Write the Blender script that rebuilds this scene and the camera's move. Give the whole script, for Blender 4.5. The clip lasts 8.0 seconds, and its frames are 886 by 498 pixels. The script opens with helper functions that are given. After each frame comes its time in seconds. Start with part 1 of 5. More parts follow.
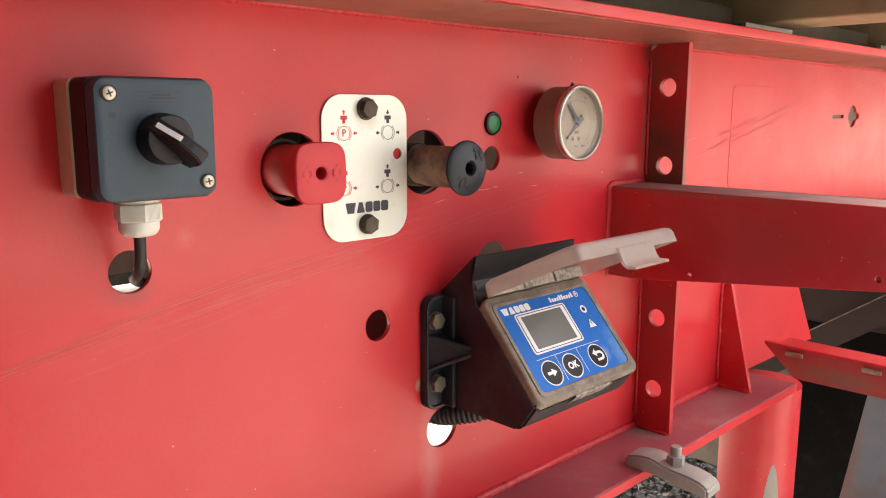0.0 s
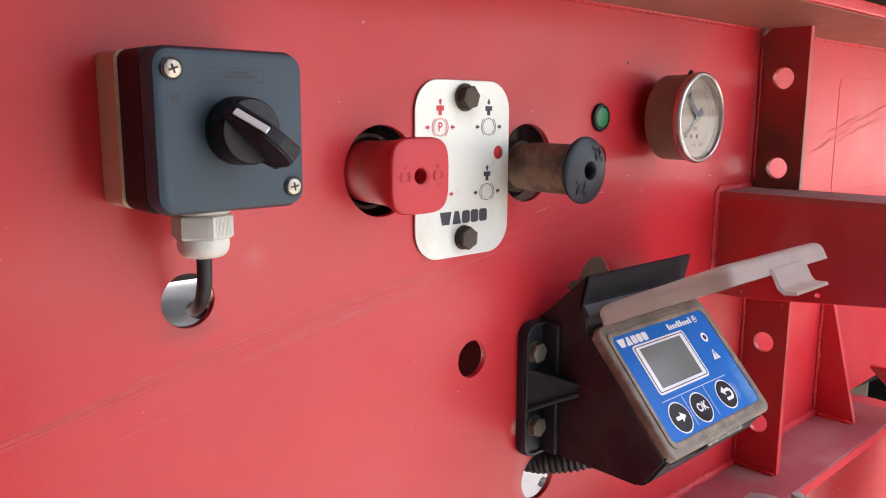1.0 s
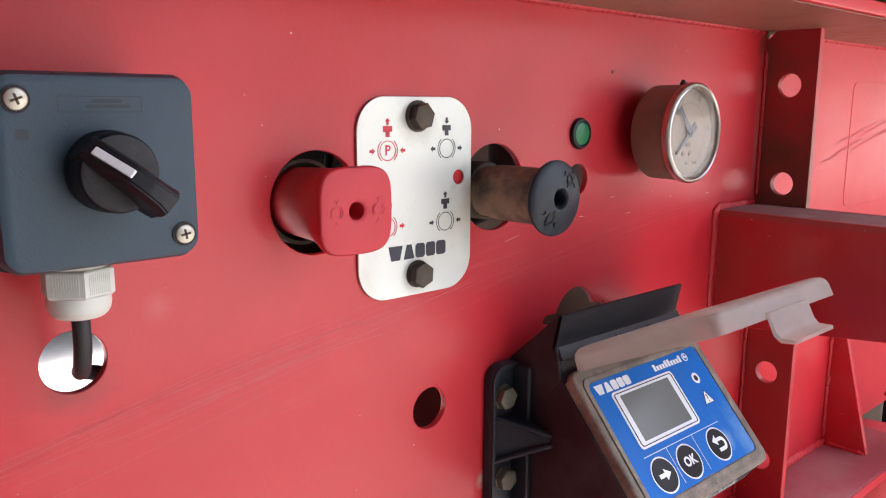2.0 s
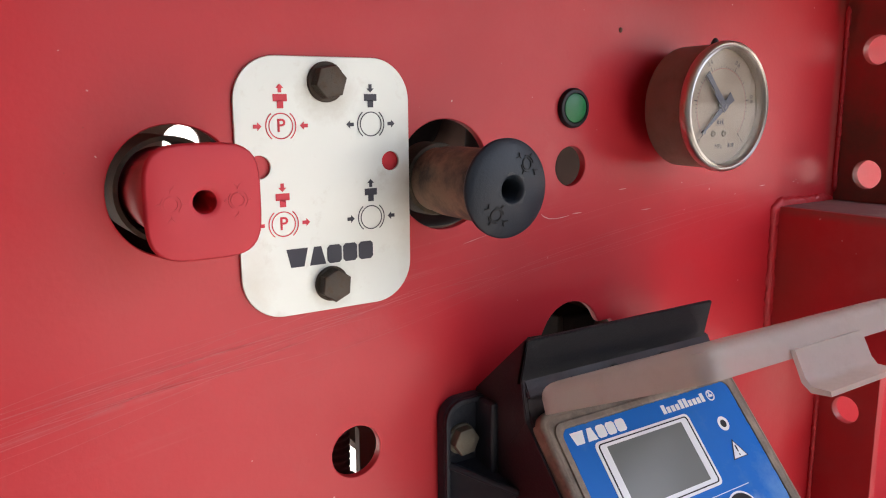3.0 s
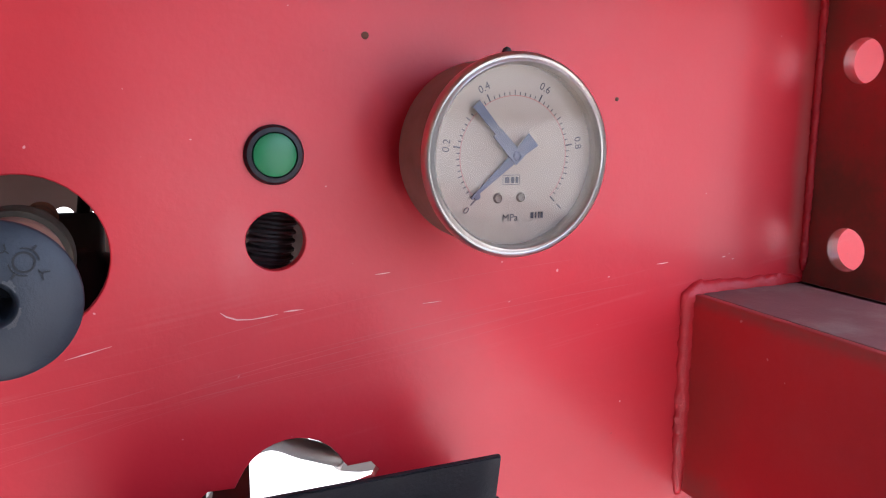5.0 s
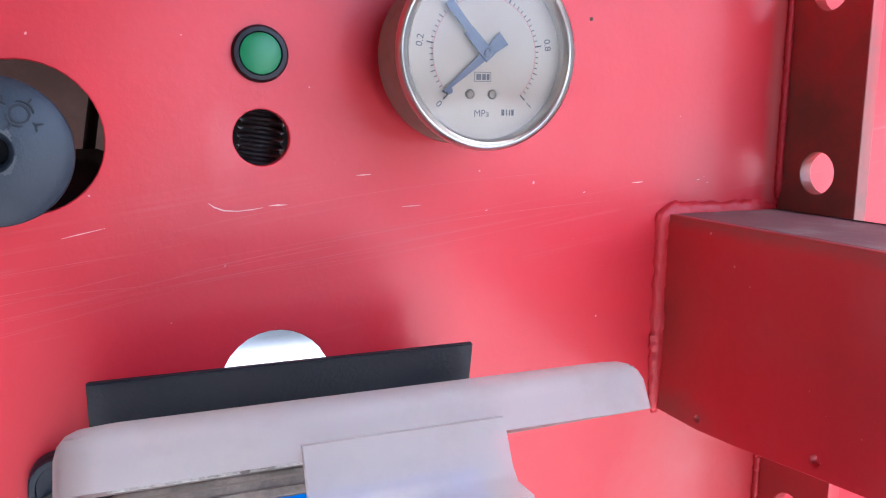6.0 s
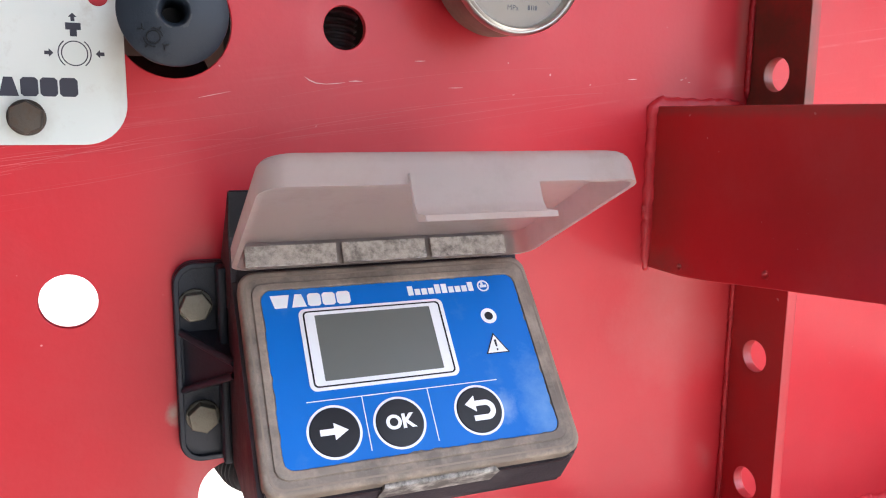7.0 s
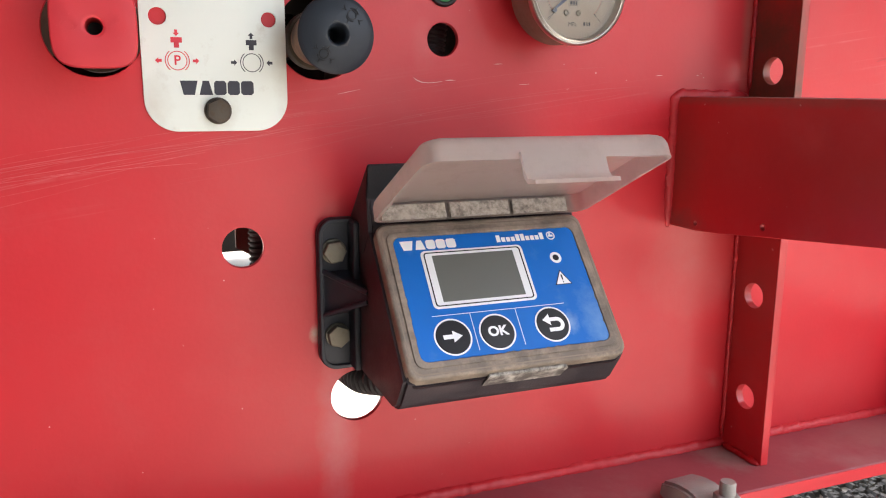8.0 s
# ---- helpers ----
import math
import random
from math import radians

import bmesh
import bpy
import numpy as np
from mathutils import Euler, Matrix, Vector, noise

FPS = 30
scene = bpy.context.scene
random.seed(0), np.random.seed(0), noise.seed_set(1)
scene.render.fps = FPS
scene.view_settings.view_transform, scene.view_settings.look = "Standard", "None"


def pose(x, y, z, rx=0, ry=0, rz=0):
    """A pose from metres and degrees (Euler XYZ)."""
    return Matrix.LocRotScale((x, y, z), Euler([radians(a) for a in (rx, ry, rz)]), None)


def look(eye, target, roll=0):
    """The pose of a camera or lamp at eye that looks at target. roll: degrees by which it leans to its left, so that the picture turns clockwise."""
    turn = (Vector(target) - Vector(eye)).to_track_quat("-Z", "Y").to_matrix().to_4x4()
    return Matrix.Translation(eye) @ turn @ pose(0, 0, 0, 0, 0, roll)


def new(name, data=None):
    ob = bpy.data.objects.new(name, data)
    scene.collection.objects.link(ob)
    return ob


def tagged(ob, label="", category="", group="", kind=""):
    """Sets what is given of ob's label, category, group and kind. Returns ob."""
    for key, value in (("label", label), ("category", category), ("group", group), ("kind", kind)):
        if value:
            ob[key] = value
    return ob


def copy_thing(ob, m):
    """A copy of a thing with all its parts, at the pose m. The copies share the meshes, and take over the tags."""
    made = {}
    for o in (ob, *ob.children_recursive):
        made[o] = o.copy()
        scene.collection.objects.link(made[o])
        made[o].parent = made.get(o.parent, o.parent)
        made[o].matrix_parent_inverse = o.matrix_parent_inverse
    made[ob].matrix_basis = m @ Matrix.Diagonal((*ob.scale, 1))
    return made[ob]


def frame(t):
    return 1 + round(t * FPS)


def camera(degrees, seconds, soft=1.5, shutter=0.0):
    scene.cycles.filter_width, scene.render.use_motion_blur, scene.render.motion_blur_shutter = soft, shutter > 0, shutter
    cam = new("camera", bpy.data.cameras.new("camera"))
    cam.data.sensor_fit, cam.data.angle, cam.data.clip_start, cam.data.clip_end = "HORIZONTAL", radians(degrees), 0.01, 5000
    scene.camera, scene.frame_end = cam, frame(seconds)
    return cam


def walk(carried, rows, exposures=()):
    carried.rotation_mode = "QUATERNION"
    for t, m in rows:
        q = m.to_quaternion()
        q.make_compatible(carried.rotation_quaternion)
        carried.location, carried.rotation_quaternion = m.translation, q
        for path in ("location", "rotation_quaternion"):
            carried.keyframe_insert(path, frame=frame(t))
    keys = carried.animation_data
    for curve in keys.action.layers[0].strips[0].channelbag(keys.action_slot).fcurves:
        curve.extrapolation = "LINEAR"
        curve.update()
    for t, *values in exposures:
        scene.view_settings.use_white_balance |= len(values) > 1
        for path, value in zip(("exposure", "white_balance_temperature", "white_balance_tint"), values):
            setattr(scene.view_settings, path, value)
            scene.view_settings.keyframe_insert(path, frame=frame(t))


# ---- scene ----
cam = camera(58.62, 8.0, soft=1.1)
PATH = [
    (0, (-0.3967, -0.4756, 1.1656), (-0.1233, -0.1916, 1.0972), 0.07),
    (0.5, (-0.3845, -0.3875, 1.1722), (-0.1130, -0.1013, 1.1061), 0.20),
    (1, (-0.3690, -0.3550, 1.1585), (-0.1000, -0.0669, 1.0906), 0.26),
    (1.5, (-0.3499, -0.3433, 1.1538), (-0.0823, -0.0539, 1.0859), 0.32),
    (2, (-0.3011, -0.3340, 1.1737), (-0.0379, -0.0414, 1.1022), 0.27),
    (2.2, (-0.2739, -0.3283, 1.1706), (-0.0134, -0.0338, 1.0973), 0.32),
    (3.3, (-0.1404, -0.3085, 1.1582), (0.0558, 0.0326, 1.0868), -0.49),
    (3.5, (-0.1263, -0.3059, 1.1643), (0.0598, 0.0411, 1.0937), -0.38),
    (4, (-0.0584, -0.3118, 1.1688), (0.1114, 0.0433, 1.0972), -0.02),
    (4.2, (-0.0148, -0.3103, 1.1739), (0.1385, 0.0513, 1.0979), 0.10),
    (4.5, (0.0231, -0.2891, 1.1730), (0.1847, 0.0697, 1.1012), 0.10),
    (4.7, (0.0458, -0.2755, 1.1732), (0.2042, 0.0847, 1.1016), 0.05),
    (5.8, (0.0830, -0.2791, 1.1551), (0.2281, 0.0869, 1.0848), 0.38),
    (6, (0.0743, -0.3019, 1.1332), (0.2197, 0.0649, 1.0674), 0.37),
    (6.5, (0.0541, -0.3629, 1.1041), (0.1973, 0.0045, 1.0370), 0.59),
    (7, (0.0209, -0.3906, 1.0835), (0.1645, -0.0234, 1.0166), 0.54),
    (7.2, (0.0140, -0.3988, 1.0830), (0.1551, -0.0313, 1.0121), 0.63),
    (7.5, (-0.0079, -0.4185, 1.0822), (0.1356, -0.0521, 1.0107), 0.48),
    (8, (-0.0694, -0.4882, 1.0935), (0.0735, -0.1230, 1.0145), 0.33),
]
EXPOSURES = [(0.0, 2.78, 7450, 13), (0.6, 2.71, 6850, 14), (1.0, 2.72, 6350, 14), (1.5, 2.76, 6150, 15), (2.0, 2.66, 6200, 14), (3.5, 2.38, 6500, 14), (4.0, 2.4, 6350, 14), (4.5, 2.76, 6000, 16), (4.7, 2.82, 5850, 17), (5.8, 3.37, 5150, 14), (6.1, 3.37, 5200, 12), (6.5, 3.14, 5650, 13), (7.0, 2.89, 6000, 12), (8.0, 2.71, 6650, 11)]
walk(cam, [(t, look(eye, target, roll)) for t, eye, target, roll in PATH], EXPOSURES)

# ---- world, sun, exposure ----
world = bpy.data.worlds.new("world")
scene.world = world
world.use_nodes = True
wn, wl = world.node_tree.nodes, world.node_tree.links
sky = wn.new("ShaderNodeTexSky")
sky.sky_type, sky.sun_disc = "NISHITA", False
sky.sun_elevation, sky.sun_rotation = radians(52), radians(80)
sky.air_density, sky.dust_density, sky.ozone_density = 1.0, 4.0, 1.0
haze = wn.new("ShaderNodeHueSaturation")
haze.inputs["Saturation"].default_value = 0.55
wl.new(sky.outputs[0], haze.inputs["Color"])
wl.new(haze.outputs[0], wn["Background"].inputs[0])
wn["Background"].inputs[1].default_value = 0.15
sun_lamp = new("sun", bpy.data.lights.new("sun", "SUN"))
sun_lamp.data.energy, sun_lamp.data.angle, sun_lamp.data.color = 1.9, radians(12), (1.0, 0.95, 0.88)
sun_lamp.matrix_world = look((3.9 * math.sin(radians(80)), 3.9 * math.cos(radians(80)), 5.0), (0, 0, 0))


# ---- materials ----
def mat(name, color, rough=0.5, metal=0.0, vary=0.25, scale=60.0, bump=0.15, dirt=None, dirt_amount=0.0, dirt_scale=25.0, coat=0.0, spec=0.5, bump_scale=None, fine=0.0, rough_vary=0.12):
    """A painted or moulded surface: two scales of colour change, dirt in patches, fine relief."""
    m = bpy.data.materials.new(name)
    m.use_nodes = True
    n, l = m.node_tree.nodes, m.node_tree.links
    b = n["Principled BSDF"]
    b.inputs["Metallic"].default_value = metal
    b.inputs["Specular IOR Level"].default_value = spec
    b.inputs["Coat Weight"].default_value = coat
    b.inputs["Coat Roughness"].default_value = 0.12
    tc = n.new("ShaderNodeTexCoord")

    def tex(s, detail=4.0, rough_=0.6):
        t = n.new("ShaderNodeTexNoise")
        t.inputs["Scale"].default_value, t.inputs["Detail"].default_value, t.inputs["Roughness"].default_value = s, detail, rough_
        l.new(tc.outputs["Object"], t.inputs["Vector"])
        return t

    def ramp(src, lo, hi, a=0.0, z=1.0):
        r = n.new("ShaderNodeMapRange")
        r.inputs["From Min"].default_value, r.inputs["From Max"].default_value = lo, hi
        r.inputs["To Min"].default_value, r.inputs["To Max"].default_value = a, z
        l.new(src, r.inputs["Value"])
        return r.outputs[0]

    def mix(fac, a, c):
        x = n.new("ShaderNodeMix")
        x.data_type = "RGBA"
        l.new(fac, x.inputs[0])
        for sock, v in ((x.inputs[6], a), (x.inputs[7], c)):
            if isinstance(v, tuple):
                sock.default_value = (*v, 1)
            else:
                l.new(v, sock)
        return x.outputs[2]

    big, small = tex(scale * 0.18), tex(scale * 2.2)
    col = mix(ramp(big.outputs[0], 0.3, 0.7), tuple(c * (1 - vary) for c in color), tuple(min(1, c * (1 + vary * 0.6)) for c in color))
    col = mix(ramp(small.outputs[0], 0.45, 0.8, 0, 0.35 * vary * 2), col, tuple(c * 0.7 for c in color))
    if dirt:
        d = tex(dirt_scale, 8.0, 0.68)
        f = ramp(d.outputs[0], 0.62 - 0.35 * dirt_amount, 0.80 - 0.3 * dirt_amount, 0.0, min(1.0, 0.35 + dirt_amount))
        col = mix(f, col, dirt)
        r = n.new("ShaderNodeMapRange")
        r.inputs["To Min"].default_value, r.inputs["To Max"].default_value = rough, min(1, rough + 0.35)
        l.new(f, r.inputs["Value"])
        l.new(r.outputs[0], b.inputs["Roughness"])
    else:
        l.new(ramp(big.outputs[0], 0.3, 0.7, max(0.02, rough - rough_vary), min(1, rough + rough_vary)), b.inputs["Roughness"])
    l.new(col, b.inputs["Base Color"])
    if bump:
        t = tex(bump_scale or scale * 6)
        bp = n.new("ShaderNodeBump")
        bp.inputs["Strength"].default_value, bp.inputs["Distance"].default_value = bump, 0.0006
        l.new(t.outputs[0], bp.inputs["Height"])
        l.new(bp.outputs[0], b.inputs["Normal"])
    return m


def red_paint(name, color=(0.51, 0.0125, 0.0215), rough=0.46, streaks=True, dust=0.16):
    """Chassis paint: orange peel, slow waves of the sheet, dust, and a band of fine rubbed scratches."""
    m = bpy.data.materials.new(name)
    m.use_nodes = True
    n, l = m.node_tree.nodes, m.node_tree.links
    b = n["Principled BSDF"]
    b.inputs["Coat Weight"].default_value, b.inputs["Coat Roughness"].default_value = 0.22, 0.20
    b.inputs["Specular IOR Level"].default_value = 0.42
    tc = n.new("ShaderNodeTexCoord")
    vec = tc.outputs["Object"]

    def tex(s, detail=4.0, rough_=0.6, v=None):
        t = n.new("ShaderNodeTexNoise")
        t.inputs["Scale"].default_value, t.inputs["Detail"].default_value, t.inputs["Roughness"].default_value = s, detail, rough_
        l.new(v or vec, t.inputs["Vector"])
        return t.outputs[0]

    def rng(src, lo, hi, a=0.0, z=1.0):
        r = n.new("ShaderNodeMapRange")
        r.inputs["From Min"].default_value, r.inputs["From Max"].default_value = lo, hi
        r.inputs["To Min"].default_value, r.inputs["To Max"].default_value = a, z
        l.new(src, r.inputs["Value"])
        return r.outputs[0]

    def math_(op, a, c):
        x = n.new("ShaderNodeMath")
        x.operation = op
        for sock, v in zip(x.inputs, (a, c)):
            if isinstance(v, (int, float)):
                sock.default_value = v
            else:
                l.new(v, sock)
        return x.outputs[0]

    def mix(fac, a, c):
        x = n.new("ShaderNodeMix")
        x.data_type = "RGBA"
        l.new(fac, x.inputs[0])
        for sock, v in ((x.inputs[6], a), (x.inputs[7], c)):
            if isinstance(v, tuple):
                sock.default_value = (*v, 1)
            else:
                l.new(v, sock)
        return x.outputs[2]

    r0, g0, b0 = color
    col = mix(rng(tex(5.0), 0.3, 0.7), (r0 * 0.93, g0 * 0.85, b0 * 0.85), (r0 * 1.05, g0 * 1.15, b0 * 1.15))
    dusty = rng(tex(14.0, 8.0, 0.7), 0.48, 0.85, 0.0, dust)
    col = mix(dusty, col, (0.42, 0.12, 0.115))
    specks = rng(tex(420.0, 2.0, 0.5), 0.74, 0.80, 0.0, 0.5)
    col = mix(specks, col, (0.20, 0.02, 0.02))
    pale = rng(tex(240.0, 1.0, 0.5), 0.785, 0.81, 0.0, 0.7)
    col = mix(pale, col, (0.70, 0.40, 0.38))
    rough_out = rng(tex(9.0, 6.0), 0.3, 0.75, rough - 0.06, rough + 0.12)
    if streaks:
        sep = n.new("ShaderNodeSeparateXYZ")
        l.new(vec, sep.inputs[0])
        off = math_("SUBTRACT", sep.outputs[2], math_("MULTIPLY", sep.outputs[0], 0.14))
        com = n.new("ShaderNodeCombineXYZ")
        l.new(math_("MULTIPLY", sep.outputs[0], 5.0), com.inputs[0])
        l.new(math_("MULTIPLY", off, 300.0), com.inputs[2])
        lines = rng(tex(1.0, 3.0, 0.55, com.outputs[0]), 0.60, 0.72, 0.0, 1.0)
        band = math_("ABSOLUTE", math_("SUBTRACT", off, 1.062), 0)
        band = rng(band, 0.0, 0.040, 1.0, 0.0)
        patch = rng(tex(22.0, 3.0), 0.42, 0.62)
        f = math_("MULTIPLY", math_("MULTIPLY", lines, band), math_("MULTIPLY", patch, 0.42))
        col = mix(f, col, (0.60, 0.17, 0.17))
    l.new(col, b.inputs["Base Color"])
    l.new(math_("ADD", rough_out, math_("MULTIPLY", dusty, 0.5)), b.inputs["Roughness"])
    peel, wave = tex(300.0, 3.0), tex(9.0, 2.0)
    b1, b2 = n.new("ShaderNodeBump"), n.new("ShaderNodeBump")
    b1.inputs["Strength"].default_value, b1.inputs["Distance"].default_value = 0.20, 0.0005
    b2.inputs["Strength"].default_value, b2.inputs["Distance"].default_value = 0.05, 0.003
    l.new(wave, b2.inputs["Height"])
    l.new(peel, b1.inputs["Height"])
    l.new(b2.outputs[0], b1.inputs["Normal"])
    l.new(b1.outputs[0], b.inputs["Normal"])
    return m


def clear_sheet(name, tint=(0.97, 0.96, 0.95), rough=0.04):
    """A thin clear pane: see-through, with Fresnel gloss."""
    m = bpy.data.materials.new(name)
    m.use_nodes = True
    n, l = m.node_tree.nodes, m.node_tree.links
    n.remove(n["Principled BSDF"])
    see, gloss, mix, edge = n.new("ShaderNodeBsdfTransparent"), n.new("ShaderNodeBsdfGlossy"), n.new("ShaderNodeMixShader"), n.new("ShaderNodeLayerWeight")
    power, amount = n.new("ShaderNodeMath"), n.new("ShaderNodeMath")
    power.operation, amount.operation = "POWER", "MULTIPLY_ADD"
    power.inputs[1].default_value, amount.inputs[1].default_value, amount.inputs[2].default_value = 5.0, 0.8, 0.02
    edge.inputs["Blend"].default_value = 0.5
    see.inputs[0].default_value = (*tint, 1)
    gloss.inputs["Roughness"].default_value = rough
    l.new(edge.outputs["Facing"], power.inputs[0])
    l.new(power.outputs[0], amount.inputs[0])
    l.new(amount.outputs[0], mix.inputs[0])
    l.new(see.outputs[0], mix.inputs[1])
    l.new(gloss.outputs[0], mix.inputs[2])
    l.new(mix.outputs[0], n["Material Output"].inputs[0])
    return m


RED = red_paint("red_chassis_paint")
RED_B = red_paint("red_frame_paint", (0.53, 0.019, 0.027), 0.42, False, 0.5)
DUSTTOP = mat("dust_covered_paint", (0.24, 0.115, 0.11), 0.75, vary=0.25, scale=40, bump=0.5, dirt=(0.31, 0.235, 0.205), dirt_amount=0.45, dirt_scale=30)
FLANGE = mat("dusty_flange_paint", (0.30, 0.055, 0.068), 0.6, vary=0.25, scale=25, bump=0.3, dirt=(0.36, 0.18, 0.17), dirt_amount=0.30, dirt_scale=12)
UNDER = mat("dust_stained_underside", (0.30, 0.115, 0.080), 0.45, vary=0.25, scale=15, bump=0.2, dirt=(0.28, 0.15, 0.10), dirt_amount=0.35, dirt_scale=10)
WELD = mat("painted_weld", (0.50, 0.014, 0.021), 0.5, vary=0.12, scale=60, bump=0.6, bump_scale=420)
BLUEGREY = mat("blue_grey_plastic", (0.040, 0.064, 0.086), 0.45, spec=0.28, vary=0.12, bump=0.25, bump_scale=900, dirt=(0.06, 0.07, 0.08), dirt_amount=0.12)
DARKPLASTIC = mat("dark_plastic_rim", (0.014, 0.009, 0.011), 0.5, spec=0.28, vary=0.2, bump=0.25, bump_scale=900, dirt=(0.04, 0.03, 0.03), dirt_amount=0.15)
BEIGE = mat("beige_plastic", (0.57, 0.40, 0.28), 0.55, vary=0.18, dirt=(0.22, 0.16, 0.12), dirt_amount=0.25)
BLACK = mat("black_plastic", (0.010, 0.010, 0.013), 0.42, spec=0.28, vary=0.2, bump=0.25, bump_scale=900, dirt=(0.09, 0.08, 0.075), dirt_amount=0.12)
HOUSING = mat("dusty_black_plastic", (0.020, 0.016, 0.021), 0.52, spec=0.38, vary=0.3, bump=0.3, bump_scale=700, dirt=(0.070, 0.050, 0.052), dirt_amount=0.55, dirt_scale=18)
BRACKET = mat("blue_black_plastic", (0.020, 0.024, 0.034), 0.46, spec=0.38, vary=0.25, bump=0.3, bump_scale=700, dirt=(0.045, 0.040, 0.042), dirt_amount=0.35, dirt_scale=40)
HOODBLACK = mat("clean_black_plastic", (0.010, 0.0115, 0.015), 0.46, spec=0.34, vary=0.25, bump=0.3, bump_scale=700, dirt=(0.022, 0.020, 0.020), dirt_amount=0.2, dirt_scale=25)
RUBBER = mat("black_rubber", (0.018, 0.018, 0.019), 0.6, vary=0.2, bump=0.2, dirt=(0.10, 0.09, 0.08), dirt_amount=0.15)
WHITE = mat("white_nylon", (0.60, 0.60, 0.55), 0.45, vary=0.06, bump=0.05, dirt=(0.45, 0.40, 0.34), dirt_amount=0.12)
PLATE = mat("pale_aluminium_plate", (0.66, 0.70, 0.655), 0.36, metal=0.25, vary=0.05, scale=40, bump=0.04, dirt=(0.40, 0.36, 0.29), dirt_amount=0.12, dirt_scale=60)
INK = mat("dark_blue_ink", (0.028, 0.030, 0.045), 0.5, vary=0.1, bump=0)
INK_RED = mat("red_ink", (0.62, 0.03, 0.05), 0.5, vary=0.1, bump=0)
INK_WHITE = mat("white_ink", (0.82, 0.84, 0.86), 0.4, vary=0.05, bump=0)
INK_BLACK = mat("black_ink", (0.010, 0.010, 0.012), 0.4, spec=0.25, vary=0.1, bump=0)
INK_PALE = mat("worn_print", (0.020, 0.028, 0.038), 0.5, vary=0.2, bump=0)
OLDBOLT = mat("browned_steel", (0.075, 0.062, 0.048), 0.55, metal=0.5, vary=0.4, scale=200, bump=0.5, dirt=(0.10, 0.06, 0.035), dirt_amount=0.4, dirt_scale=150)
BOLT = mat("dull_zinc_bolt", (0.17, 0.155, 0.12), 0.5, metal=0.6, vary=0.25, scale=200, bump=0.3, dirt=(0.16, 0.12, 0.08), dirt_amount=0.3, dirt_scale=150)
SCREW = mat("zinc_screw", (0.50, 0.47, 0.39), 0.42, metal=0.8, vary=0.2, scale=300, bump=0.2, dirt=(0.30, 0.22, 0.14), dirt_amount=0.25, dirt_scale=300)
CHROME = mat("polished_steel", (0.60, 0.58, 0.54), 0.30, metal=1.0, vary=0.05, bump=0.02, rough_vary=0.05)
DIRTSTEEL = mat("dusty_steel_case", (0.26, 0.175, 0.135), 0.62, metal=0.0, vary=0.2, bump=0.2, dirt=(0.20, 0.13, 0.10), dirt_amount=0.5)
DIAL = mat("faded_dial", (0.29, 0.245, 0.195), 0.6, vary=0.0, scale=30, bump=0)
NEEDLE = mat("blue_black_pointer", (0.035, 0.045, 0.085), 0.4, vary=0.2, bump=0)
DIALINK = mat("faded_dial_print", (0.042, 0.038, 0.044), 0.6, vary=0.2, bump=0)
DIALSCREW = mat("tarnished_brass_screw", (0.17, 0.145, 0.11), 0.5, metal=0.4, vary=0.3, scale=400, bump=0.2)
DIALRED = mat("faded_red_print", (0.30, 0.13, 0.11), 0.6, vary=0.2, bump=0)
REDKNOB = mat("red_moulded_plastic", (0.50, 0.022, 0.034), 0.54, vary=0.1, bump=0.05, bump_scale=500, dirt=(0.30, 0.08, 0.06), dirt_amount=0.1)
OLIVE = mat("olive_brown_grime", (0.045, 0.034, 0.020), 0.75, vary=0.4, scale=120, bump=0.5, dirt=(0.12, 0.088, 0.055), dirt_amount=0.35, dirt_scale=90)
KNOBDIRT = mat("dirty_barrel", (0.050, 0.042, 0.036), 0.6, vary=0.45, scale=110, bump=0.5, dirt=(0.27, 0.185, 0.125), dirt_amount=0.8, dirt_scale=42)
SCUFFDARK = mat("scuffed_dark_plastic", (0.045, 0.048, 0.052), 0.6, vary=0.4, scale=400, bump=0.4)
KNOBFACE = mat("slate_black_plastic", (0.016, 0.022, 0.031), 0.42, spec=0.32, vary=0.15, bump=0.2, bump_scale=900, dirt=(0.020, 0.026, 0.033), dirt_amount=0.12)
GREEN = mat("green_lens", (0.010, 0.165, 0.050), 0.4, vary=0.2, bump=0.1)
BLUE = mat("blue_label", (0.001, 0.138, 0.525), 0.5, vary=0.05, bump=0.05, spec=0.25, dirt=(0.12, 0.24, 0.46), dirt_amount=0.06, dirt_scale=30)
LCD = mat("lcd_glass", (0.118, 0.128, 0.115), 0.35, vary=0.05, bump=0)
SCUFFED = mat("scuffed_pale_plastic", (0.10, 0.09, 0.08), 0.6, vary=0.3, scale=60, bump=0.4, dirt=(0.50, 0.47, 0.43), dirt_amount=0.55, dirt_scale=110)
CASE = mat("dusty_grey_case", (0.185, 0.148, 0.115), 0.55, vary=0.35, scale=90, bump=0.4, dirt=(0.37, 0.30, 0.235), dirt_amount=0.5, dirt_scale=45)
LID = mat("frosted_clear_lid", (0.47, 0.41, 0.37), 0.46, vary=0.14, scale=40, bump=0.12, spec=0.35, dirt=(0.30, 0.26, 0.22), dirt_amount=0.3, dirt_scale=35)
LID.node_tree.nodes["Principled BSDF"].inputs["Transmission Weight"].default_value = 0.25
ln_, ll_ = LID.node_tree.nodes, LID.node_tree.links
glow_through, lid_mix = ln_.new("ShaderNodeBsdfTranslucent"), ln_.new("ShaderNodeMixShader")
glow_through.inputs[0].default_value = (0.68, 0.58, 0.52, 1)
lid_mix.inputs[0].default_value = 0.38
